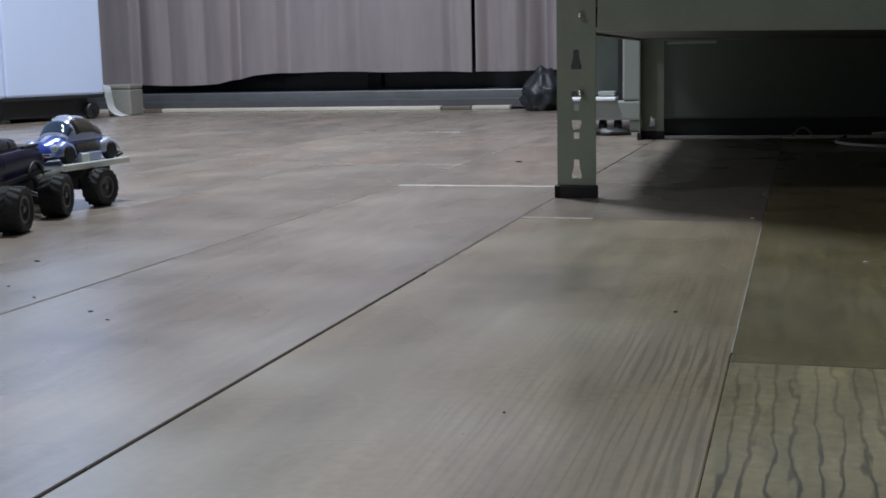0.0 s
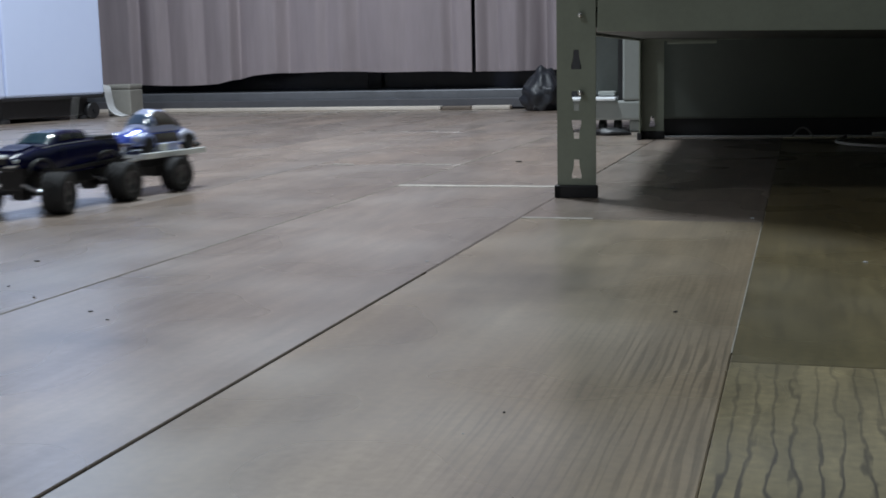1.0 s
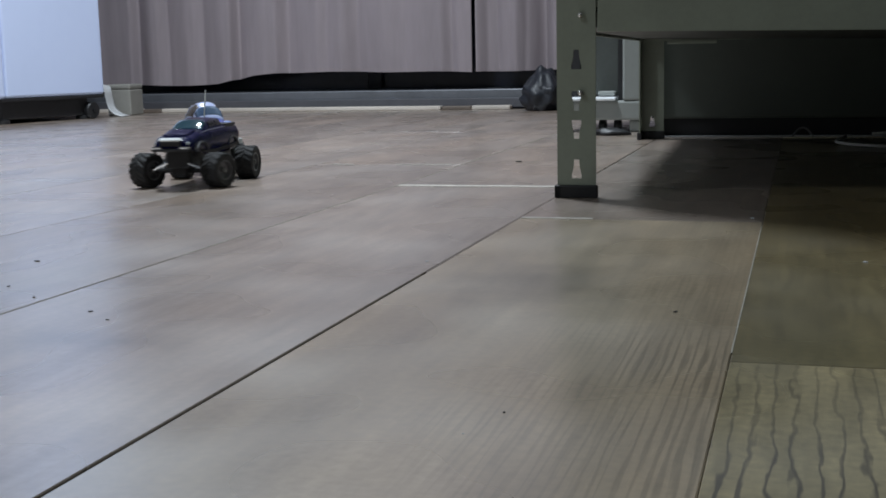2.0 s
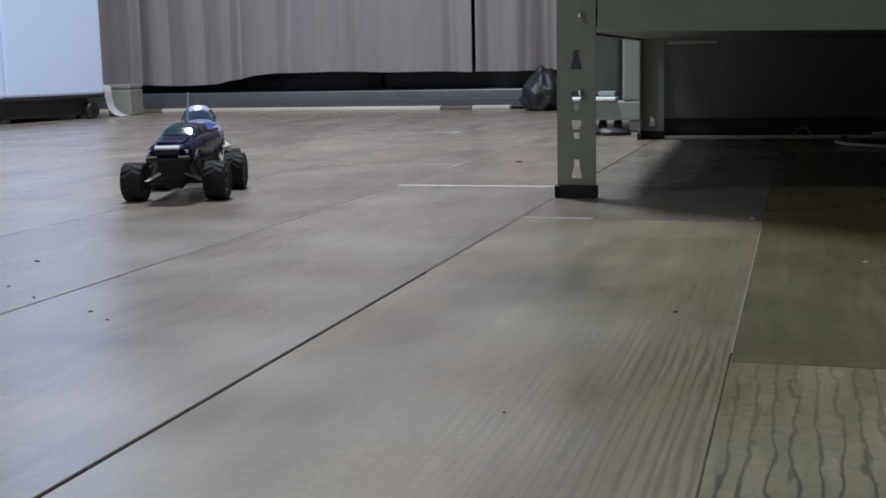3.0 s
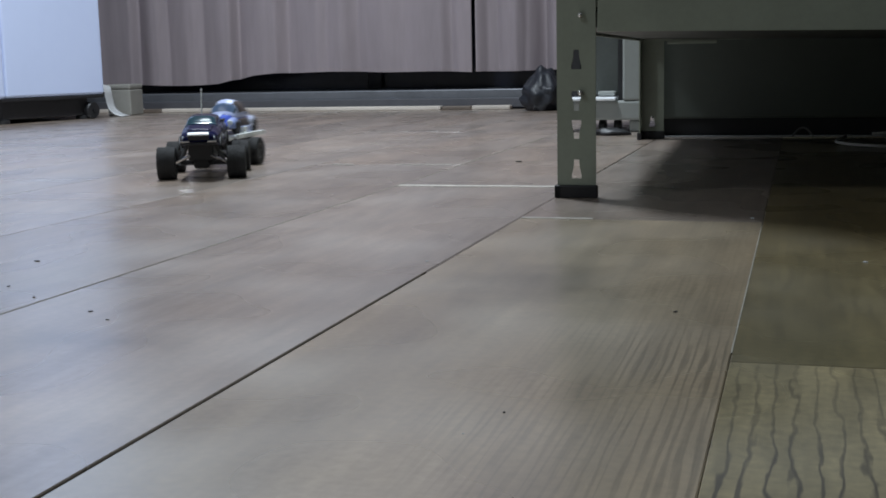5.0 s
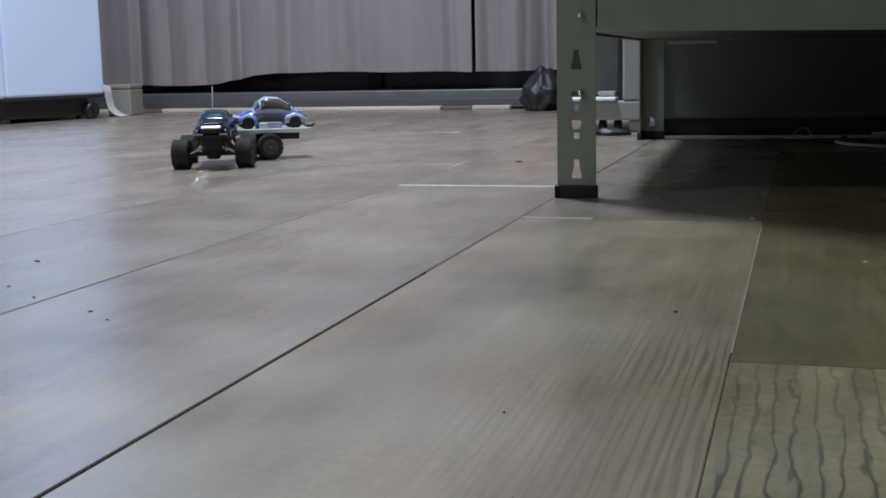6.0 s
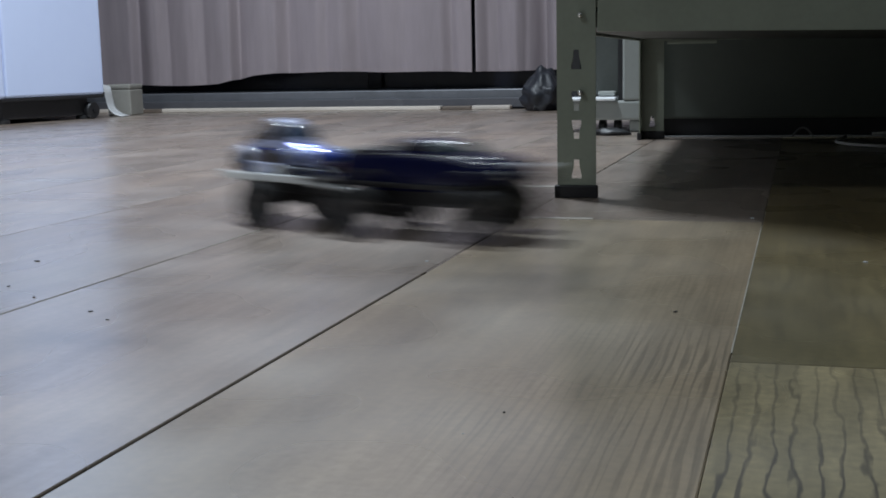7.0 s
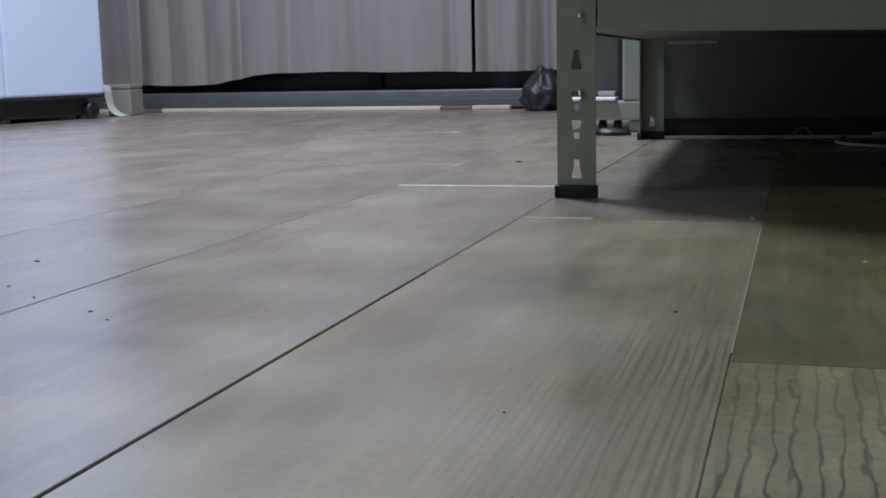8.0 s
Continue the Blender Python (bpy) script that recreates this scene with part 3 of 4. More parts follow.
for z, deep in ((0.1725, 0.042), (1.70, 0.042)):
    x0, x1, y0, y1 = RX0 + THICK, RX1 - THICK, RY0 + THICK, RY1 - THICK
    tilt = Matrix.Translation((x0, 0, z)) @ Matrix.Rotation(radians(SAG if z < 0.5 else 0), 4, "Y") @ Matrix.Translation((-x0, 0, -z))
    part("front_rail", box((x0 + 0.04, y0 - 0.0035, z), (x1 - 0.04, y0 - 0.0005, z + deep), 0.0008, tilt), RACK_STEEL, rack)
    # Unseen closed panels above the shelf, added to block light for the rack's shadow.
    if z < 0.5:
        part("unseen_front_panel", box((x0 + 0.004, y0 + 0.0008, z + 0.024), (x1 - 0.004, y0 + 0.0025, 1.699), 0.0005), RACK_STEEL, rack)
        part("side_panel", box((x0 + 0.0035, y0 + 0.006, z + 0.023), (x0 + 0.005, y1 - 0.006, 1.699), 0.0005), RACK_STEEL, rack)
    part("back_rail", box((x0, y1 - 0.003, z), (x1, y1, z + deep), 0.0008), RACK_STEEL, rack)
    for x in (x0, x1 - 0.003):
        part("side_rail", box((x, y0 + 0.006, z), (x + 0.003, y1 - 0.004, z + deep), 0.0008), RACK_STEEL, rack)
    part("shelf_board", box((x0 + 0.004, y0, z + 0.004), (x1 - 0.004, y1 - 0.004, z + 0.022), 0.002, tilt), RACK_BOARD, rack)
    part("shelf_lip", box((x0 + 0.045, y1 - 0.020, z - 0.006), (x0 + 0.13, y1 - 0.012, z - 0.0005), 0.001), RACK_STEEL, rack)
for z in (0.189, 0.110):
    bolt = add_lathe(bmesh.new(), [(0.0, -0.0024), (0.0016, -0.0020), (0.0028, -0.0008), (0.0033, 0.0006), (0.0033, 0.003), (0.0, 0.003)], 16, Matrix.Translation((RX0 + LEG * 0.62, RY0 - 0.0035, z)) @ Matrix.Rotation(radians(90), 4, "Z"), close=False)
    part("bolt", bolt, ZINC, rack, "shiny zinc bolt head", smooth=True)

rack.matrix_basis = Matrix.Translation((RX0, RY0, 0)) @ Matrix.Rotation(radians(1.9), 4, "Z") @ Matrix.Translation((-RX0, -RY0, 0))

# ---- cabinets and clutter behind and under the rack ----
cab = tagged(new("metal_cabinet"), "dark grey metal cabinet on a black recessed plinth", "cabinet")
part("body", box((-0.262, 2.235, 0.034), (1.45, 2.62, 0.72), 0.004), CABINET, cab)
part("plinth", box((-0.255, 2.25, 0.0), (1.44, 2.60, 0.0338)), BLACK_PLASTIC, cab, "black plinth")
part("floor_strip", box((-0.255, 2.233, 0.0), (1.44, 2.248, 0.003), 0.001), GREY_PLASTIC, cab, "grey strip along the floor")

ap = tagged(new("equipment_case"), "light grey equipment case with a dark recessed panel", "equipment case")
ap.matrix_basis = pose(-0.337, 2.40, 0, 0, 0, 0)
part("lower_body", box((-0.122, 0, 0.024), (0.04, 0.30, 0.0615), 0.004), APPLIANCE, ap)
part("side_post", box((0.0, 0.0, 0.0620), (0.04, 0.30, 0.42), 0.004), APPLIANCE, ap)
part("panel_edge", box((-0.122, 0.04, 0.0705), (-0.089, 0.30, 0.42), 0.002), BLACK_PLASTIC, ap, "black panel edge")
part("panel", box((-0.088, 0.04, 0.0705), (-0.012, 0.30, 0.42), 0.003), DARK_PANEL, ap, "dark smoked panel")
part("panel_edge", box((-0.011, 0.02, 0.0620), (-0.001, 0.30, 0.42), 0.001), BLACK_PLASTIC, ap, "black panel edge")
part("front_strip", box((-0.122, -0.012, 0.0620), (-0.0115, 0.036, 0.0690), 0.0034), WHITE_STRIP, ap, "glossy front strip, its bright reflection put into white colour")
part("tray", box((-0.05, 0.01, 0.0710), (-0.016, 0.036, 0.0800), 0.003), APPLIANCE, ap, "small light tray")
for u in (-0.05, -0.02):
    castor = part("castor", add_lathe(bmesh.new(), [(0.003, 0.0), (0.010, 0.0), (0.012, 0.003), (0.012, 0.011), (0.010, 0.014), (0.003, 0.014)], 18, Matrix.Translation((u, 0.03, 0.012))), BLACK_PLASTIC, ap, "small black castor")
part("foot", box((0.012, 0.01, 0.0), (0.036, 0.05, 0.0238), 0.003), APPLIANCE, ap)
rag = bmesh.new()
bmesh.ops.create_icosphere(rag, subdivisions=3, radius=1.0)
for v in rag.verts:
    r = 1 + 0.35 * noise.noise(v.co * 2.7)
    v.co = Vector((v.co.x * r * 0.035, v.co.y * r * 0.02, max(0, (v.co.z * r + 0.35) * 0.010)))
rg = part("dust_cloth", rag, BLACK_PLASTIC, smooth=True)
rg.matrix_basis = pose(-0.345, 2.31, 0)
tagged(rg, "crumpled dark cloth lying by the rack leg", "cloth")


def cable(points, label, sheath=None):
    bm = bmesh.new()
    add_tube(bm, points, 0.0018 if sheath else 0.0024, 8)
    return tagged(part("power_cable", bm, sheath or CABLE, smooth=True), label, "cable", group="loose cables under the rack")


ring = []
for i in range(41):
    a = radians(150 + 330 * i / 40)
    ring.append((0.172 + 0.118 * math.cos(a), 2.050 + 0.088 * math.sin(a), 0.0026 + 0.0012 * (1 + math.sin(2 * a + 1.6)) + 0.011 * max(0.0, math.sin(a))))
cable(ring, "white cable coiled in a loop on the floor")
cable([(-0.015 + 0.036 * k / 14, 2.205 - 0.02 * k / 14, 0.003 + 0.016 * math.sin(math.pi * k / 14)) for k in range(15)], "thin grey cable arching up from the floor", GREY_PLASTIC)

# ---- lint and crumbs on the floor ----
CRUMBS = ((-0.56, 0.796, 0.0014), (-0.41, 0.632, 0.0009), (-0.515, 0.698, 0.0008), (-0.473, 0.666, 0.0009), (-0.386, 0.612, 0.0008), (-0.388, 1.706, 0.0026), (-0.067, 0.694, 0.0011), (-0.116, 0.477, 0.0006))
for i, (u, v, r) in enumerate(CRUMBS):
    bm = bmesh.new()
    bmesh.ops.create_icosphere(bm, subdivisions=2, radius=1.0)
    for w in bm.verts:
        k = 1 + 0.4 * noise.noise(w.co * 2 + Vector((i, 0, 0)))
        w.co = Vector((w.co.x * r * 1.8 * k, w.co.y * r * k, (w.co.z + 0.9) * r * 0.35 * k))
    ob = part("lint_crumb", bm, LINT)
    ob.matrix_basis = pose(u, v, 0.0, 0, 0, 40 * i)
    tagged(ob, "tiny dark crumb of lint on the floor", "crumb", group="crumbs on the floor")

for i, (u, v, r) in enumerate(((-0.262, 0.843, 0.0009), (-0.136, 1.37, 0.0012), (-0.04, 1.115, 0.0016), (0.045, 0.887, 0.0010), (-0.125, 0.445, 0.0004))):
    bm = bmesh.new()
    bmesh.ops.create_icosphere(bm, subdivisions=2, radius=1.0)
    for w in bm.verts:
        k = 1 + 0.5 * noise.noise(w.co * 2 + Vector((0, i, 3)))
        w.co = Vector((w.co.x * r * 1.9 * k, w.co.y * r * 1.2 * k, (w.co.z + 0.9) * r * 0.4 * k))
    ob = part("paper_crumb", bm, PAPER)
    ob.matrix_basis = pose(u, v, 0.0, 0, 0, 55 * i)
    tagged(ob, "tiny pale crumb of paper on the floor", "crumb", group="crumbs on the floor")

# ---- the toy truck ----
TRACK, BASE, WR_T, WW = 0.090, 0.118, 0.0212, 0.0245


def tyre_mesh(radius, width, lugs):
    """A moulded tyre whose tread stands up in slanting lugs."""
    h = width / 2
    side = [(0.58, -0.86), (0.80, -1.0), (0.91, -0.97)]
    tread = [-0.9, -0.7, -0.45, -0.2, -0.02, 0.02, 0.2, 0.45, 0.7, 0.9]
    bm = bmesh.new()
    segs = lugs * 6
    rings = []
    for i in range(segs):
        a = 2 * math.pi * i / segs
        row = [(r, x) for r, x in side]
        for x in tread:
            phase = (i / 6 + 0.9 * abs(x) + (0.5 if x > 0 else 0)) % 1
            row.append((1.0 if phase < 0.55 else 0.945, x))
        row += [(r, -x) for r, x in reversed(side)]
        rings.append([bm.verts.new((x * h, r * radius * math.cos(a), r * radius * math.sin(a))) for r, x in row])
    n = len(rings[0])
    for i in range(segs):
        p, q = rings[i], rings[(i + 1) % segs]
        for j in range(n):
            bm.faces.new((p[j], p[(j + 1) % n], q[(j + 1) % n], q[j]))
    return bm


def rim_mesh(radius, width):
    """A dished wheel disc with a stepped lip."""
    h = width / 2
    half = [(0.0, 0.36), (0.14, 0.36), (0.20, 0.42), (0.34, 0.46), (0.46, 0.52), (0.50, 0.86), (0.60, 0.86)]
    profile = [(r * radius, -x * h) for r, x in half] + [(r * radius, x * h) for r, x in reversed(half)]
    return add_lathe(bmesh.new(), profile, 28, close=False)


def wheel(parent, x, y, radius, width):
    w = part("wheel", rim_mesh(radius, width), RIM, parent, "dark grey dished wheel")
    w.location = (x, y, radius)
    t = part("tyre", tyre_mesh(radius, width, 16), TYRE, w, "chunky black off-road tyre")
    cap = add_lathe(bmesh.new(), [(0.0, -width * 0.44), (radius * 0.14, -width * 0.42), (radius * 0.14, width * 0.42), (0.0, width * 0.44)], 14, close=False)
    part("hub_cap", cap, GREY_PLASTIC, w)
    return w


# stations: y, half width, bottom, top, squareness
BODY = [(-0.092, 0.0225, 0.0495, 0.0620, 4.0), (-0.086, 0.0250, 0.042, 0.0700, 6.0), (-0.04, 0.0260, 0.038, 0.0712, 7.0), (0.020, 0.0260, 0.038, 0.0708, 6.0), (0.050, 0.0255, 0.042, 0.0690, 4.6), (0.080, 0.0240, 0.0478, 0.0645, 4.0), (0.095, 0.0200, 0.0502, 0.0600, 3.2)]
CAB = [(-0.036, 0.0192, 0.064, 0.0712, 4.0), (-0.030, 0.0205, 0.064, 0.0800, 4.0), (-0.004, 0.0206, 0.064, 0.0820, 3.8), (0.018, 0.0206, 0.064, 0.0806, 3.6), (0.046, 0.0228, 0.062, 0.0685, 3.6)]


def toy_truck():
    t = tagged(new("toy_truck"), "dark blue radio-controlled toy pickup with chunky black tyres", "toy truck")
    part("body", loft(BODY, 44, 36), TRUCK_PAINT, t, smooth=True)
    cabin = part("cab", loft(CAB, 34, 32), TRUCK_PAINT, t, smooth=True)
    part("windscreen", patch(CAB, (0.0205, 0.0400), (38, 142)), TRUCK_GLASS, cabin, "dark glossy windscreen", smooth=True)
    for a in ((12, 42), (138, 168)):
        part("side_window", patch(CAB, (-0.006, 0.017), a), TRUCK_WINDOW, cabin, "black side window", smooth=True)
        part("rear_side_window", patch(CAB, (-0.027, -0.009), a), TRUCK_WINDOW, cabin, "black rear side window", smooth=True)
        near = a[0] < 90
        part("belt_line", patch(BODY, (-0.084, 0.050), (47, 49.5) if near else (130.5, 133), 0.0004, nu=20, nv=2), GREY_PLASTIC, t, "thin grey belt line", smooth=True)
        part("lower_cladding", patch(BODY, (-0.082, 0.060), (0.005, 0.25) if near else (179.75, 179.995), 0.0007, nu=20, nv=3), BLACK_PLASTIC, t, "matt black lower cladding", smooth=True)
        part("door_seam", patch(BODY, (0.020, 0.0210), (8, 34) if a[0] < 90 else (146, 172), 0.0003, nu=1), BLACK_PLASTIC, t, smooth=True)
    part("rear_window", patch(CAB, (-0.0325, -0.0300), (45, 135)), TRUCK_WINDOW, cabin, smooth=True)
    part("wiper_cowl", patch(BODY, (0.0475, 0.0505), (55, 125), 0.0007), BLACK_PLASTIC, t, "black strip below the windscreen", smooth=True)
    part("bonnet_bulge", patch(BODY, (0.054, 0.084), (70, 110), 0.0014, 0.0024), TRUCK_PAINT, t, "raised middle of the bonnet", smooth=True)
    part("grille", box((-0.0130, 0.086, 0.0525), (0.0130, 0.0968, 0.0582), 0.001), BLACK_PLASTIC, t, "black grille")
    part("grille_bar", box((-0.0135, -0.0024, -0.0012), (0.0135, 0.0024, 0.0012), 0.0008, pose(0, 0.0955, 0.0602, -38)), BED_WHITE, t, "bright slanting bar over the grille")
    for s in (-1, 1):
        part("headlight", box((s * 0.0175 - 0.0036, 0.084, 0.0530), (s * 0.0175 + 0.0036, 0.0938, 0.0572), 0.0014), HEADLIGHT, t, "clear headlight")
        part("tail_light", box((s * 0.0220 - 0.0020, -0.0925, 0.052), (s * 0.0220 + 0.0020, -0.0880, 0.060), 0.001), STRAP, t, "dull red tail light")
        for y in (BASE / 2, -BASE / 2):
            arch = bmesh.new()
            add_tube(arch, [(s * 0.0260, y + 0.0235 * math.cos(radians(15 + 15 * k)), 0.0340 + 0.0210 * math.sin(radians(15 + 15 * k))) for k in range(11)], 0.0015, 8)
            part("wheel_arch", arch, BLACK_PLASTIC, t, "black wheel arch moulding", smooth=True)
    part("front_bumper", box((-0.0235, 0.0905, 0.0460), (0.0235, 0.0985, 0.0492), 0.0012), BLACK_PLASTIC, t, "black front bumper")
    for s in (-1, 1):
        part("bumper_end", box((s * 0.0170 - 0.0058, 0.0915, 0.0494), (s * 0.0170 + 0.0058, 0.0978, 0.0520), 0.0008), CHROME_TOY, t, "bright bumper end")
    part("rear_bumper", box((-0.0220, -0.0975, 0.0440), (0.0220, -0.0915, 0.0480), 0.0012), BLACK_PLASTIC, t, "black rear bumper")
    part("load_bed", box((-0.0200, -0.0780, 0.0700), (0.0200, -0.0400, 0.0718), 0.0006), BLACK_PLASTIC, t, "matt black load bed cover")
    for s in (-1, 1):
        part("bed_rail", box((s * 0.0218 - 0.0016, -0.0800, 0.0690), (s * 0.0218 + 0.0016, -0.0380, 0.0722), 0.0008), BLACK_PLASTIC, t, "black rail along the load bed")
    part("chassis", box((-0.016, -0.080, 0.024), (0.016, 0.074, 0.0490), 0.003), BLACK_PLASTIC, t, "black chassis tub")
    for y in (BASE / 2, -BASE / 2):
        ax = bmesh.new()
        add_tube(ax, [(-TRACK / 2, y, WR_T), (TRACK / 2, y, WR_T)], 0.0035, 10)
        add_box(ax, (-0.010, y - 0.009, 0.013), (0.010, y + 0.009, 0.029), 0.004)
        part("axle", ax, BLACK_PLASTIC, t, "black axle with its gearbox")
        for s in (-1, 1):
            arm = bmesh.new()
            add_tube(arm, [(s * 0.013, y + 0.015, 0.031), (s * 0.032, y + 0.012, 0.023)], 0.0019, 8)
            part("suspension_arm", arm, CHROME_TOY, t, "bright suspension arm")
            damper = bmesh.new()
            add_tube(damper, [(s * 0.018, y - 0.008, 0.046), (s * 0.028, y - 0.008, 0.022)], 0.003, 8)
            part("damper", damper, GREY_PLASTIC, t)
    hook = bmesh.new()
    add_tube(hook, [(0, -0.078, 0.026), (0, -0.094, 0.028), (0, -0.097, 0.034)], 0.002, 8)
    part("tow_hook", hook, GREY_PLASTIC, t)
    mast = bmesh.new()
    add_tube(mast, [(0.006, -0.040, 0.066), (0.0058, -0.046, 0.092), (0.0055, -0.052, 0.1150)], 0.0009, 8)
    part("antenna", mast, BED_WHITE, t, "thin white antenna tube")
    wheels = [wheel(t, sx * TRACK / 2, sy * BASE / 2, WR_T, WW) for sy in (1, -1) for sx in (-1, 1)]
    return t, wheels


# trailer space: origin on the floor under the hitch, the bed runs to -y
BED_Z, T_AXLE, T_R, T_W = 0.0415, -0.072, 0.0200, 0.021
HITCH = -0.096


def toy_trailer():
    t = tagged(new("toy_trailer"), "small white flatbed toy trailer with black tyres", "toy trailer")
    part("bed", box((-0.030, -0.136, BED_Z), (0.030, -0.024, BED_Z + 0.0045), 0.0012), BED_WHITE, t)
    for s in (-1, 1):
        part("side_rail", box((s * 0.0325 - 0.0024, -0.138, BED_Z - 0.001), (s * 0.0325 + 0.0024, -0.022, BED_Z + 0.0060), 0.0012), BED_WHITE, t)
    tongue = bmesh.new()
    add_tube(tongue, [(0.024, -0.028, BED_Z), (0.004, -0.006, 0.034), (0, 0.0, 0.034)], 0.0022, 8)
    add_tube(tongue, [(-0.024, -0.028, BED_Z), (-0.004, -0.006, 0.034)], 0.0022, 8)
    part("drawbar", tongue, BED_WHITE, t, "white A-frame drawbar")
    under = bmesh.new()
    add_box(under, (-0.020, -0.122, BED_Z - 0.012), (0.020, -0.036, BED_Z - 0.0006), 0.002)
    add_tube(under, [(-0.044, T_AXLE, T_R), (0.044, T_AXLE, T_R)], 0.0026, 8)
    add_box(under, (-0.018, T_AXLE - 0.006, T_R - 0.003), (0.018, T_AXLE + 0.006, BED_Z - 0.008), 0.002)
    part("subframe", under, BLACK_PLASTIC, t, "black subframe and axle")
    hook = bmesh.new()
    add_tube(hook, [(-0.02, -0.134, BED_Z + 0.007), (-0.02, -0.143, BED_Z + 0.009), (-0.013, -0.146, BED_Z + 0.010)], 0.0022, 8)
    part("strap_hook", hook, BLACK_PLASTIC, t, "black strap hook")
    for s in (-1, 1):
        strap = bmesh.new()
        add_tube(strap, [(s * 0.018, -0.118, BED_Z + 0.022), (s * 0.020, -0.128, BED_Z + 0.013), (s * 0.02, -0.134, BED_Z + 0.0075)], 0.0014, 6)
        part("strap", strap, STRAP, t, "brown tie-down strap")
    for s in (-1, 1):
        part("wheel_chock", box((s * 0.0275 - 0.0035, -0.071, BED_Z + 0.0047), (s * 0.0275 + 0.0035, -0.058, BED_Z + 0.0150), 0.0012), BED_WHITE, t, "white wheel chock")
    wheels = [wheel(t, s * 0.0405, T_AXLE, T_R, T_W) for s in (-1, 1)]
    return t, wheels


B0 = -0.077  # middle of the model car on the bed
LOWER = [(-0.050, 0.010, 0.010, 0.016, 2.4), (-0.044, 0.018, 0.007, 0.0225, 2.3), (-0.025, 0.0215, 0.006, 0.0265, 2.5), (0.0, 0.022, 0.006, 0.026, 2.6), (0.025, 0.0205, 0.006, 0.0255, 2.4), (0.042, 0.015, 0.007, 0.0205, 2.2), (0.050, 0.008, 0.010, 0.014, 2.2)]
DOME = [(-0.038, 0.010, 0.020, 0.0245, 2.2), (-0.028, 0.0165, 0.020, 0.0335, 2.3), (-0.010, 0.0185, 0.020, 0.0425, 2.4), (0.004, 0.0185, 0.020, 0.0435, 2.4), (0.014, 0.0180, 0.020, 0.0385, 2.4), (0.023, 0.0165, 0.020, 0.0265, 2.4)]


def model_car():
    c = tagged(new("model_car"), "blue round-bodied model car with dark windows strapped on the trailer", "model car")
    part("body", loft(LOWER, 34, 28), BEETLE_PAINT, c, smooth=True)
    dome = part("roof", loft(DOME, 30, 28), BEETLE_ROOF, c, "pale blue rounded roof", smooth=True)
    part("windscreen", patch(DOME, (0.0135, 0.0205), (28, 152)), BEETLE_SCREEN, dome, smooth=True)
    for a in ((14, 60), (120, 166)):
        part("side_window", patch(DOME, (-0.028, 0.0115), a), BEETLE_GLASS, dome, "dark side window", smooth=True)
    part("rear_window", patch(DOME, (-0.033, -0.026), (50, 130)), BEETLE_GLASS, dome, smooth=True)
    for s in (-1, 1):
        for y in (0.030, -0.032):
            r = 0.0150 if y > 0 else 0.0175
            st = [(y - r, 0.003, 0.008, 0.012, 2.0), (y - r * 0.55, 0.0062, 0.008, 0.0185, 2.8), (y, 0.0068, 0.010, 0.0215, 2.8), (y + r * 0.55, 0.0062, 0.008, 0.0185, 2.8), (y + r, 0.003, 0.008, 0.012, 2.0)]
            wing = loft(st, 14, 14)
            bmesh.ops.translate(wing, verts=wing.verts[:], vec=(s * 0.0172, 0, 0))
            part("wing", wing, BEETLE_WING if y > 0 else BEETLE_WHITE, c, "mid-blue rounded wing" if y > 0 else "pale bluish-grey rounded wing", smooth=True)
            tyre = add_lathe(bmesh.new(), [(0.003, -0.003), (0.008, -0.003), (0.0088, -0.002), (0.0088, 0.002), (0.008, 0.003), (0.003, 0.003)], 20, Matrix.Translation((s * 0.0205, y, 0.0088)))
            tw = part("tyre", tyre, TYRE, c)
            part("hub", add_lathe(bmesh.new(), [(0.0, -0.0036), (0.0068, -0.0034), (0.0068, 0.0034), (0.0, 0.0036)], 16, Matrix.Translation((s * 0.0205, y, 0.0088)), close=False), BLACK_PLASTIC, tw, "black hub disc")
        lens = bmesh.new()
        bmesh.ops.create_uvsphere(lens, u_segments=14, v_segments=10, radius=0.0036, matrix=Matrix.Translation((s * 0.0175, 0.043, 0.0155)))
        part("headlight", lens, HEADLIGHT, c, "round clear headlight", smooth=True)
        part("running_board", box((s * 0.0222 - 0.003, -0.014, 0.001), (s * 0.0222 + 0.003, 0.016, 0.0095), 0.001), BEETLE_ROOF, c)
    part("front_bumper", box((-0.019, 0.0485, 0.008), (0.019, 0.0515, 0.0115), 0.001), CHROME_TOY, c, "chromed bumper")
    for a in ((4, 34), (146, 176)):
        part("side_panel", patch(LOWER, (-0.017, 0.018), a, 0.0006), BEETLE_GLASS, c, "dark brown side panel", smooth=True)
    part("rear_bumper", box((-0.019, -0.0515, 0.008), (0.019, -0.0485, 0.0115), 0.001), CHROME_TOY, c, "chromed bumper")
    part("bonnet_strip", patch(LOWER, (0.022, 0.040), (84, 96), 0.0006), BEETLE_ROOF, c, smooth=True)
    for o in c.children_recursive:
        o.data.transform(Matrix.Diagonal((1.18, 1.18, 1.16, 1)))
    return c


truck, truck_wheels = toy_truck()
trailer, trailer_wheels = toy_trailer()
passenger = model_car()

# ---- floor boards ----
STRIP, FIRST = 0.2185, -0.249
floor = tagged(new("floor"), "worn grey-brown wood-pattern floor boards with thin joints", "floor", kind="structure")
part("subfloor", box((X0 - 0.1, Y0 - 0.1, -0.06), (X1 + 0.1, Y1 + 0.1, -0.0016)), JOINT_DARK, floor, "dark floor below the joints")
SEAMS = {0: 1.092, -1: 1.366, -2: 1.653, 1: 0.583}
LONG = 1.25
GAPS = {0: 0.0010, -1: 0.0008, 1: 0.0002}
plank_cache = {}


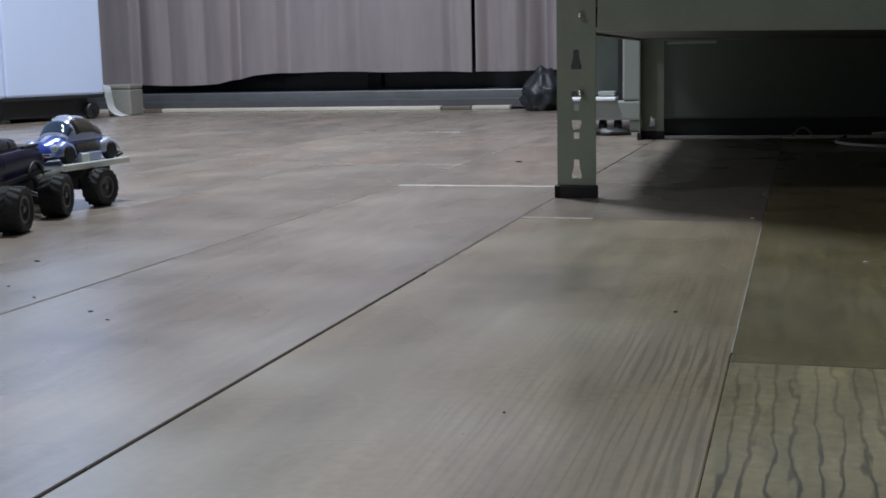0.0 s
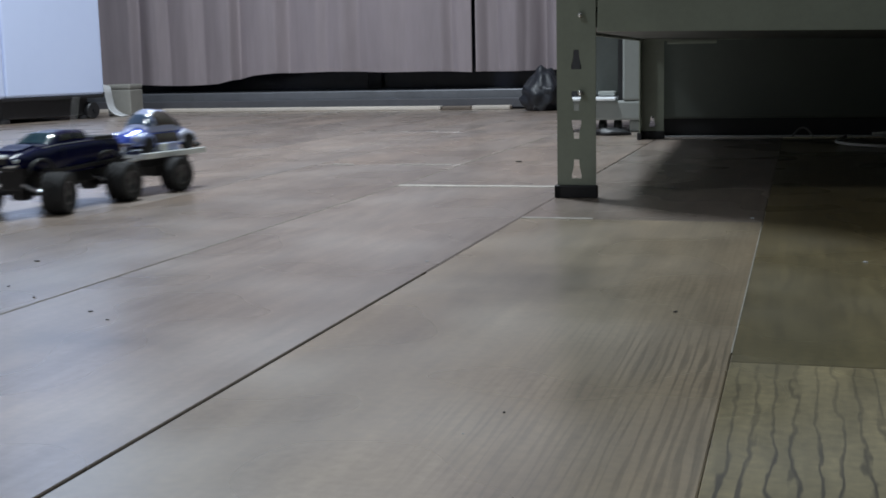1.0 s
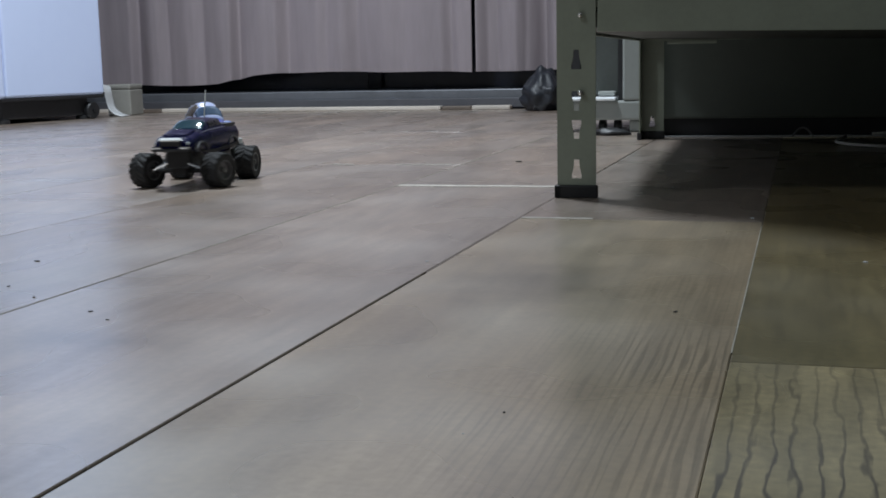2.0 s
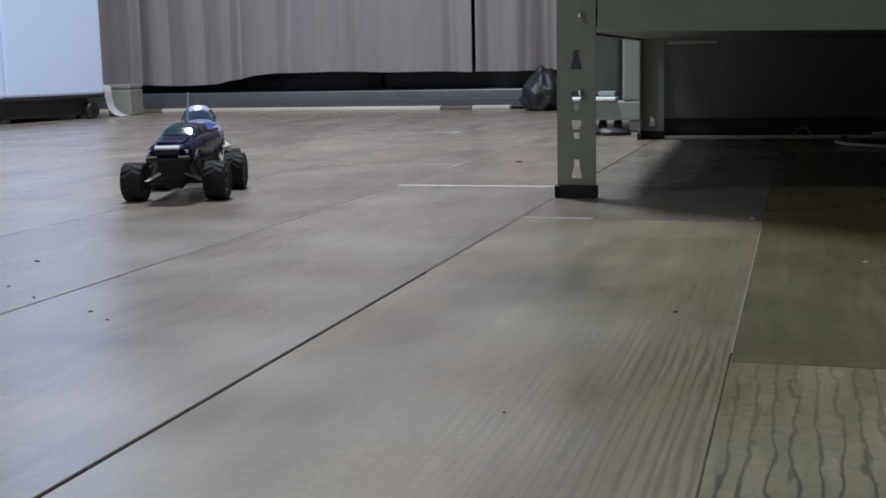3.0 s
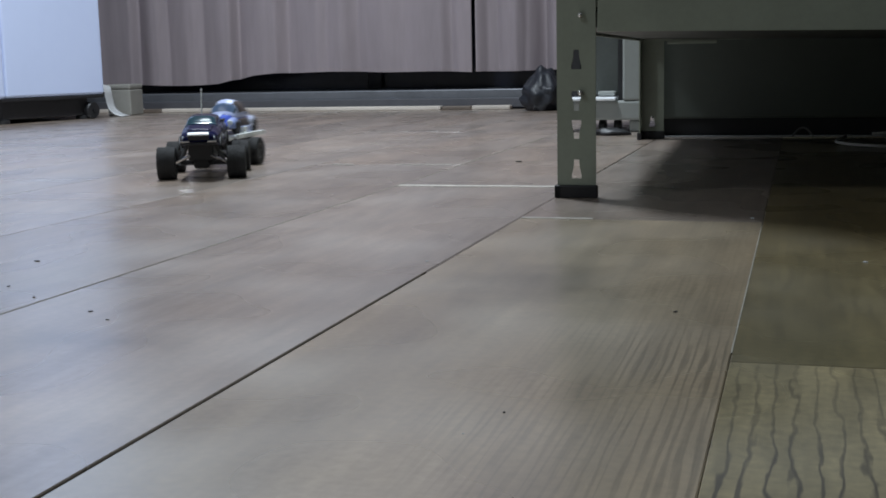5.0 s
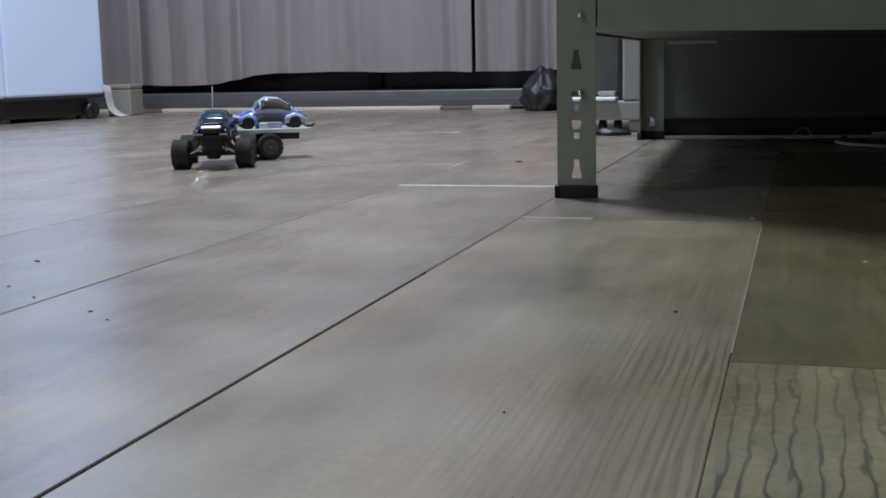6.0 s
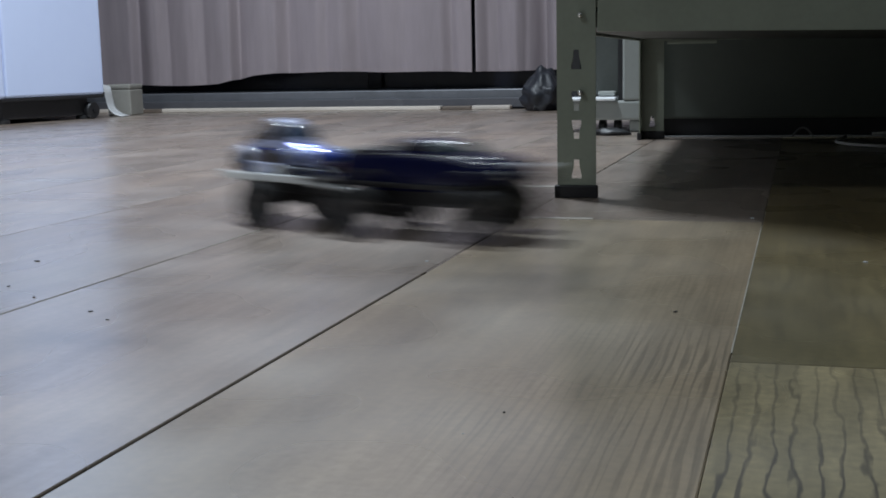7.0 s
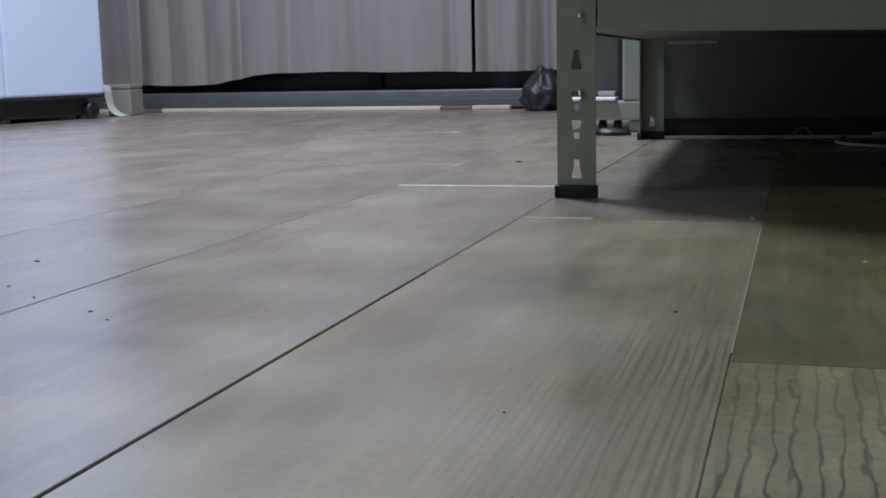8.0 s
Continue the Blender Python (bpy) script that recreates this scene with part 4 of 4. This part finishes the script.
def plank(x0, x1, y0, y1, mat):
    key = (round(x1 - x0, 4), round(y1 - y0, 4), mat.name)
    if key not in plank_cache:
        bm = box((0, 0, -0.009), (x1 - x0, y1 - y0, 0), 0.0)
        top = [e for e in bm.edges if all(abs(v.co.z) < 1e-6 for v in e.verts)]
        bmesh.ops.bevel(bm, geom=top, offset=0.0005, segments=1, affect="EDGES")
        bmesh.ops.recalc_face_normals(bm, faces=bm.faces[:])
        me = bpy.data.meshes.new("floor_board")
        bm.to_mesh(me)
        bm.free()
        me.materials.append(mat)
        plank_cache[key] = me
    ob = new("floor_board", plank_cache[key])
    ob.location = (x0, y0, 0)
    ob.parent = floor




def edge(k):
    """The line between boards k - 1 and k."""
    return FIRST + k * STRIP + (0.0068 if k < 0 else 0.0)


for k in range(-12, 10):
    x0, x1 = edge(k), edge(k + 1)
    seam = SEAMS.get(k, 0.6 + (k * 0.47) % 1.0)
    ends = sorted({round(seam + j * LONG, 4) for j in range(-4, 5)})
    if k in (-1, -2):
        ends = [e for e in ends if not 2.0 < e < 3.0]
    for a, b in zip(ends, ends[1:]):
        a, b = max(a, Y0), min(b, Y1)
        if b - a > 0.02:
            bold = k == 1 and abs(b - 0.583) < 0.01
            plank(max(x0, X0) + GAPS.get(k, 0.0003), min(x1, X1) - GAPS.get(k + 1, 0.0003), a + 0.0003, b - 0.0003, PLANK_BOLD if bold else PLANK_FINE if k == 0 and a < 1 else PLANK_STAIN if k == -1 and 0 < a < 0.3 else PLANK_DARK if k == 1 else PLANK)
    for e in ends:
        # Pale strips on the raised board ends: the edge highlight is painted on.
        if k in SEAMS and abs(e - seam) < 0.01 and k != 1:
            deep, end = {0: (0.005, 0.15), -1: (0.010, 0.015), -2: (0.005, 0.004)}[k]
            for a, b in ((-0.655, -0.622), (-0.556, -0.473)) if k == -2 else ((x0 + 0.002, x1 - end),):
                lip = box((a, e, -0.001), (b, e + deep, 0.0007), 0.0003)
                part("lifted_edge", lip, JOINT_GLINT if k == -1 else JOINT_GLINT_SOFT, floor, "pale strip on a raised board edge, its glint put into the colour")

part("joint_filler", box((FIRST + STRIP - 0.0004, 0.60, -0.001), (FIRST + STRIP + 0.0004, 1.07, 0.0002)), JOINT_DULL, floor, "pale filler in a long joint")
part("joint_filler", box((FIRST - 0.0012, 0.80, -0.0016), (FIRST + 0.0012, 1.36, -0.0003)), JOINT_BROWN, floor, "brown dust packed in a long joint")
part("joint_filler", box((edge(-1) - 0.0006, 0.84, -0.0016), (edge(-1) + 0.0006, 3.5, 0.0001)), JOINT_DULL, floor, "pale filler in a long joint")

# ---- what moves ----
# seconds, place of the truck's middle on the floor, its heading and the trailer's heading in degrees (0 looks along +y)
DRIVE = [
    (0.0, -0.7386, 0.9809, 195.5, 176.2),
    (0.2, -0.7424, 0.9918, 195.3, 175.8),
    (0.4, -0.7488, 1.0140, 192.2, 170.8),
    (0.6, -0.7565, 1.0411, 189.7, 167.3),
    (0.8, -0.7633, 1.0811, 184.6, 165.3),
    (1.0, -0.7655, 1.1326, 177.8, 169.6),
    (1.1, -0.7600, 1.1640, 176.7, 173.4),
    (1.2, -0.7593, 1.1875, 175.2, 177.4),
    (1.3, -0.7533, 1.2177, 175.4, 181.7),
    (1.4, -0.7520, 1.2418, 175.9, 186.4),
    (1.5, -0.7447, 1.2757, 178.4, 192.5),
    (1.7, -0.7328, 1.3380, 178.5, 209.3),
    (1.9, -0.7317, 1.3815, 183.8, 222.5),
    (2.1, -0.7242, 1.3857, 191.9, 224.0),
    (2.3, -0.7128, 1.3672, 197.5, 219.6),
    (2.55, -0.6974, 1.3249, 199.0, 213.3),
    (2.8, -0.6822, 1.2737, 196.7, 211.0),
    (3.1, -0.6745, 1.2542, 196.1, 210.1),
    (3.4, -0.6732, 1.2530, 195.6, 211.4),
    (3.7, -0.6711, 1.2490, 195.5, 211.1),
    (4.0, -0.6721, 1.2544, 195.9, 211.1),
    (4.2, -0.6772, 1.2739, 197.6, 210.1),
    (4.4, -0.6848, 1.2978, 198.8, 209.5),
    (4.6, -0.7063, 1.3429, 201.6, 204.7),
    (4.7, -0.7184, 1.3724, 203.4, 201.6),
    (4.9, -0.7553, 1.4521, 204.0, 192.7),
    (5.1, -0.7917, 1.5312, 200.9, 177.0),
    (5.35, -0.8209, 1.6027, 196.9, 148.6),
    (5.6, -0.8353, 1.6434, 198.9, 121.4),
    (5.8, -0.8398, 1.6574, 203.1, 111.5),
    (6.0, -0.8341, 1.6443, 203.0, 122.0),
    (6.1, -0.8247, 1.6196, 204.2, 137.8),
    (6.2, -0.8153, 1.5689, 211.4, 158.9),
    (6.3, -0.7942, 1.5133, 209.2, 178.1),
    (6.4, -0.7685, 1.4438, 204.3, 194.9),
    (6.5, -0.7381, 1.3798, 203.6, 200.9),
    (6.6, -0.6879, 1.2760, 206.6, 204.4),
    (6.7, -0.6303, 1.1960, 215.3, 207.3),
    (6.8, -0.5333, 1.1176, 234.8, 212.9),
    (6.9, -0.4540, 1.0546, 241.4, 223.2),
    (7.0, -0.2958, 0.9878, 255.2, 242.1),
    (7.1, -0.2139, 0.9821, 270.4, 258.5),
    (7.2, -0.0994, 0.9866, 275.0, 272.4),
    (7.3, -0.0321, 0.9953, 282.0, 283.0),
    (7.4, 0.0440, 1.0250, 291.0, 296.0),
    (7.5, 0.0900, 1.0600, 298.5, 306.5),
    (7.6, 0.1480, 1.0980, 303.5, 309.0),
    (7.7, 0.2050, 1.1350, 306.0, 309.5),
    (7.85, 0.2900, 1.1960, 307.5, 309.0),
    (8.0, 0.3750, 1.2600, 308.0, 308.5),
]


def smooth_at(t, col):
    """Smooth course through the rows of DRIVE."""
    ts = [r[0] for r in DRIVE]
    i = min(max(int(np.searchsorted(ts, t, side="right")) - 1, 0), len(ts) - 2)

    def slope(j):
        a, b = max(j - 1, 0), min(j + 1, len(ts) - 1)
        return (DRIVE[b][col] - DRIVE[a][col]) / (ts[b] - ts[a])

    h = ts[i + 1] - ts[i]
    k = (t - ts[i]) / h
    p0, p1, m0, m1 = DRIVE[i][col], DRIVE[i + 1][col], slope(i) * h, slope(i + 1) * h
    return (2 * k**3 - 3 * k**2 + 1) * p0 + (k**3 - 2 * k**2 + k) * m0 + (-2 * k**3 + 3 * k**2) * p1 + (k**3 - k**2) * m1


def motions():
    steps = [i / FPS for i in range(int(8.0 * FPS) + 1)]
    truck_rows, trailer_rows, car_rows = [], [], []
    roll = {w.name: [] for w in truck_wheels + trailer_wheels}
    turned = {name: 0.0 for name in roll}
    homes = {w.name: w.location.copy() for w in truck_wheels + trailer_wheels}
    before = None
    steer = 0.0
    for t in steps:
        x, y, head, back = (smooth_at(t, c) for c in (1, 2, 3, 4))
        m = pose(x, y, 0, 0, 0, head)
        hitch = m @ Vector((0, HITCH, 0))
        mt = pose(hitch.x, hitch.y, 0, 0, 0, back)
        truck_rows.append((t, m))
        trailer_rows.append((t, mt))
        car_rows.append((t, mt @ pose(0, B0, BED_Z + 0.0047)))
        now = (m, mt)
        if before:
            ahead = (m.translation - before[0].translation).dot((m.to_3x3() @ Vector((0, 1, 0))).normalized())
            bend = radians(head - last_head)
            if abs(ahead) > 0.0015:
                want = max(-26, min(26, math.degrees(math.atan(BASE * bend / ahead))))
                steer += 0.25 * (want - steer)
        last_head = head
        for base, wheels, which in ((m, truck_wheels, 0), (mt, trailer_wheels, 1)):
            for w in wheels:
                at = homes[w.name]
                r = WR_T if which == 0 else T_R
                if before:
                    step = (base @ at) - (before[which] @ at)
                    along = step.dot((base.to_3x3() @ Vector((0, 1, 0))).normalized())
                    turned[w.name] -= max(-82, min(82, math.degrees(along / r)))
                turn = pose(0, 0, 0, 0, 0, steer if which == 0 and at.y > 0 else 0)
                roll[w.name].append((t, Matrix.Translation(at) @ turn @ pose(0, 0, 0, turned[w.name])))
        before = now
    walk(truck, truck_rows)
    walk(trailer, trailer_rows)
    walk(passenger, car_rows)
    for w in truck_wheels + trailer_wheels:
        walk(w, roll[w.name])


motions()
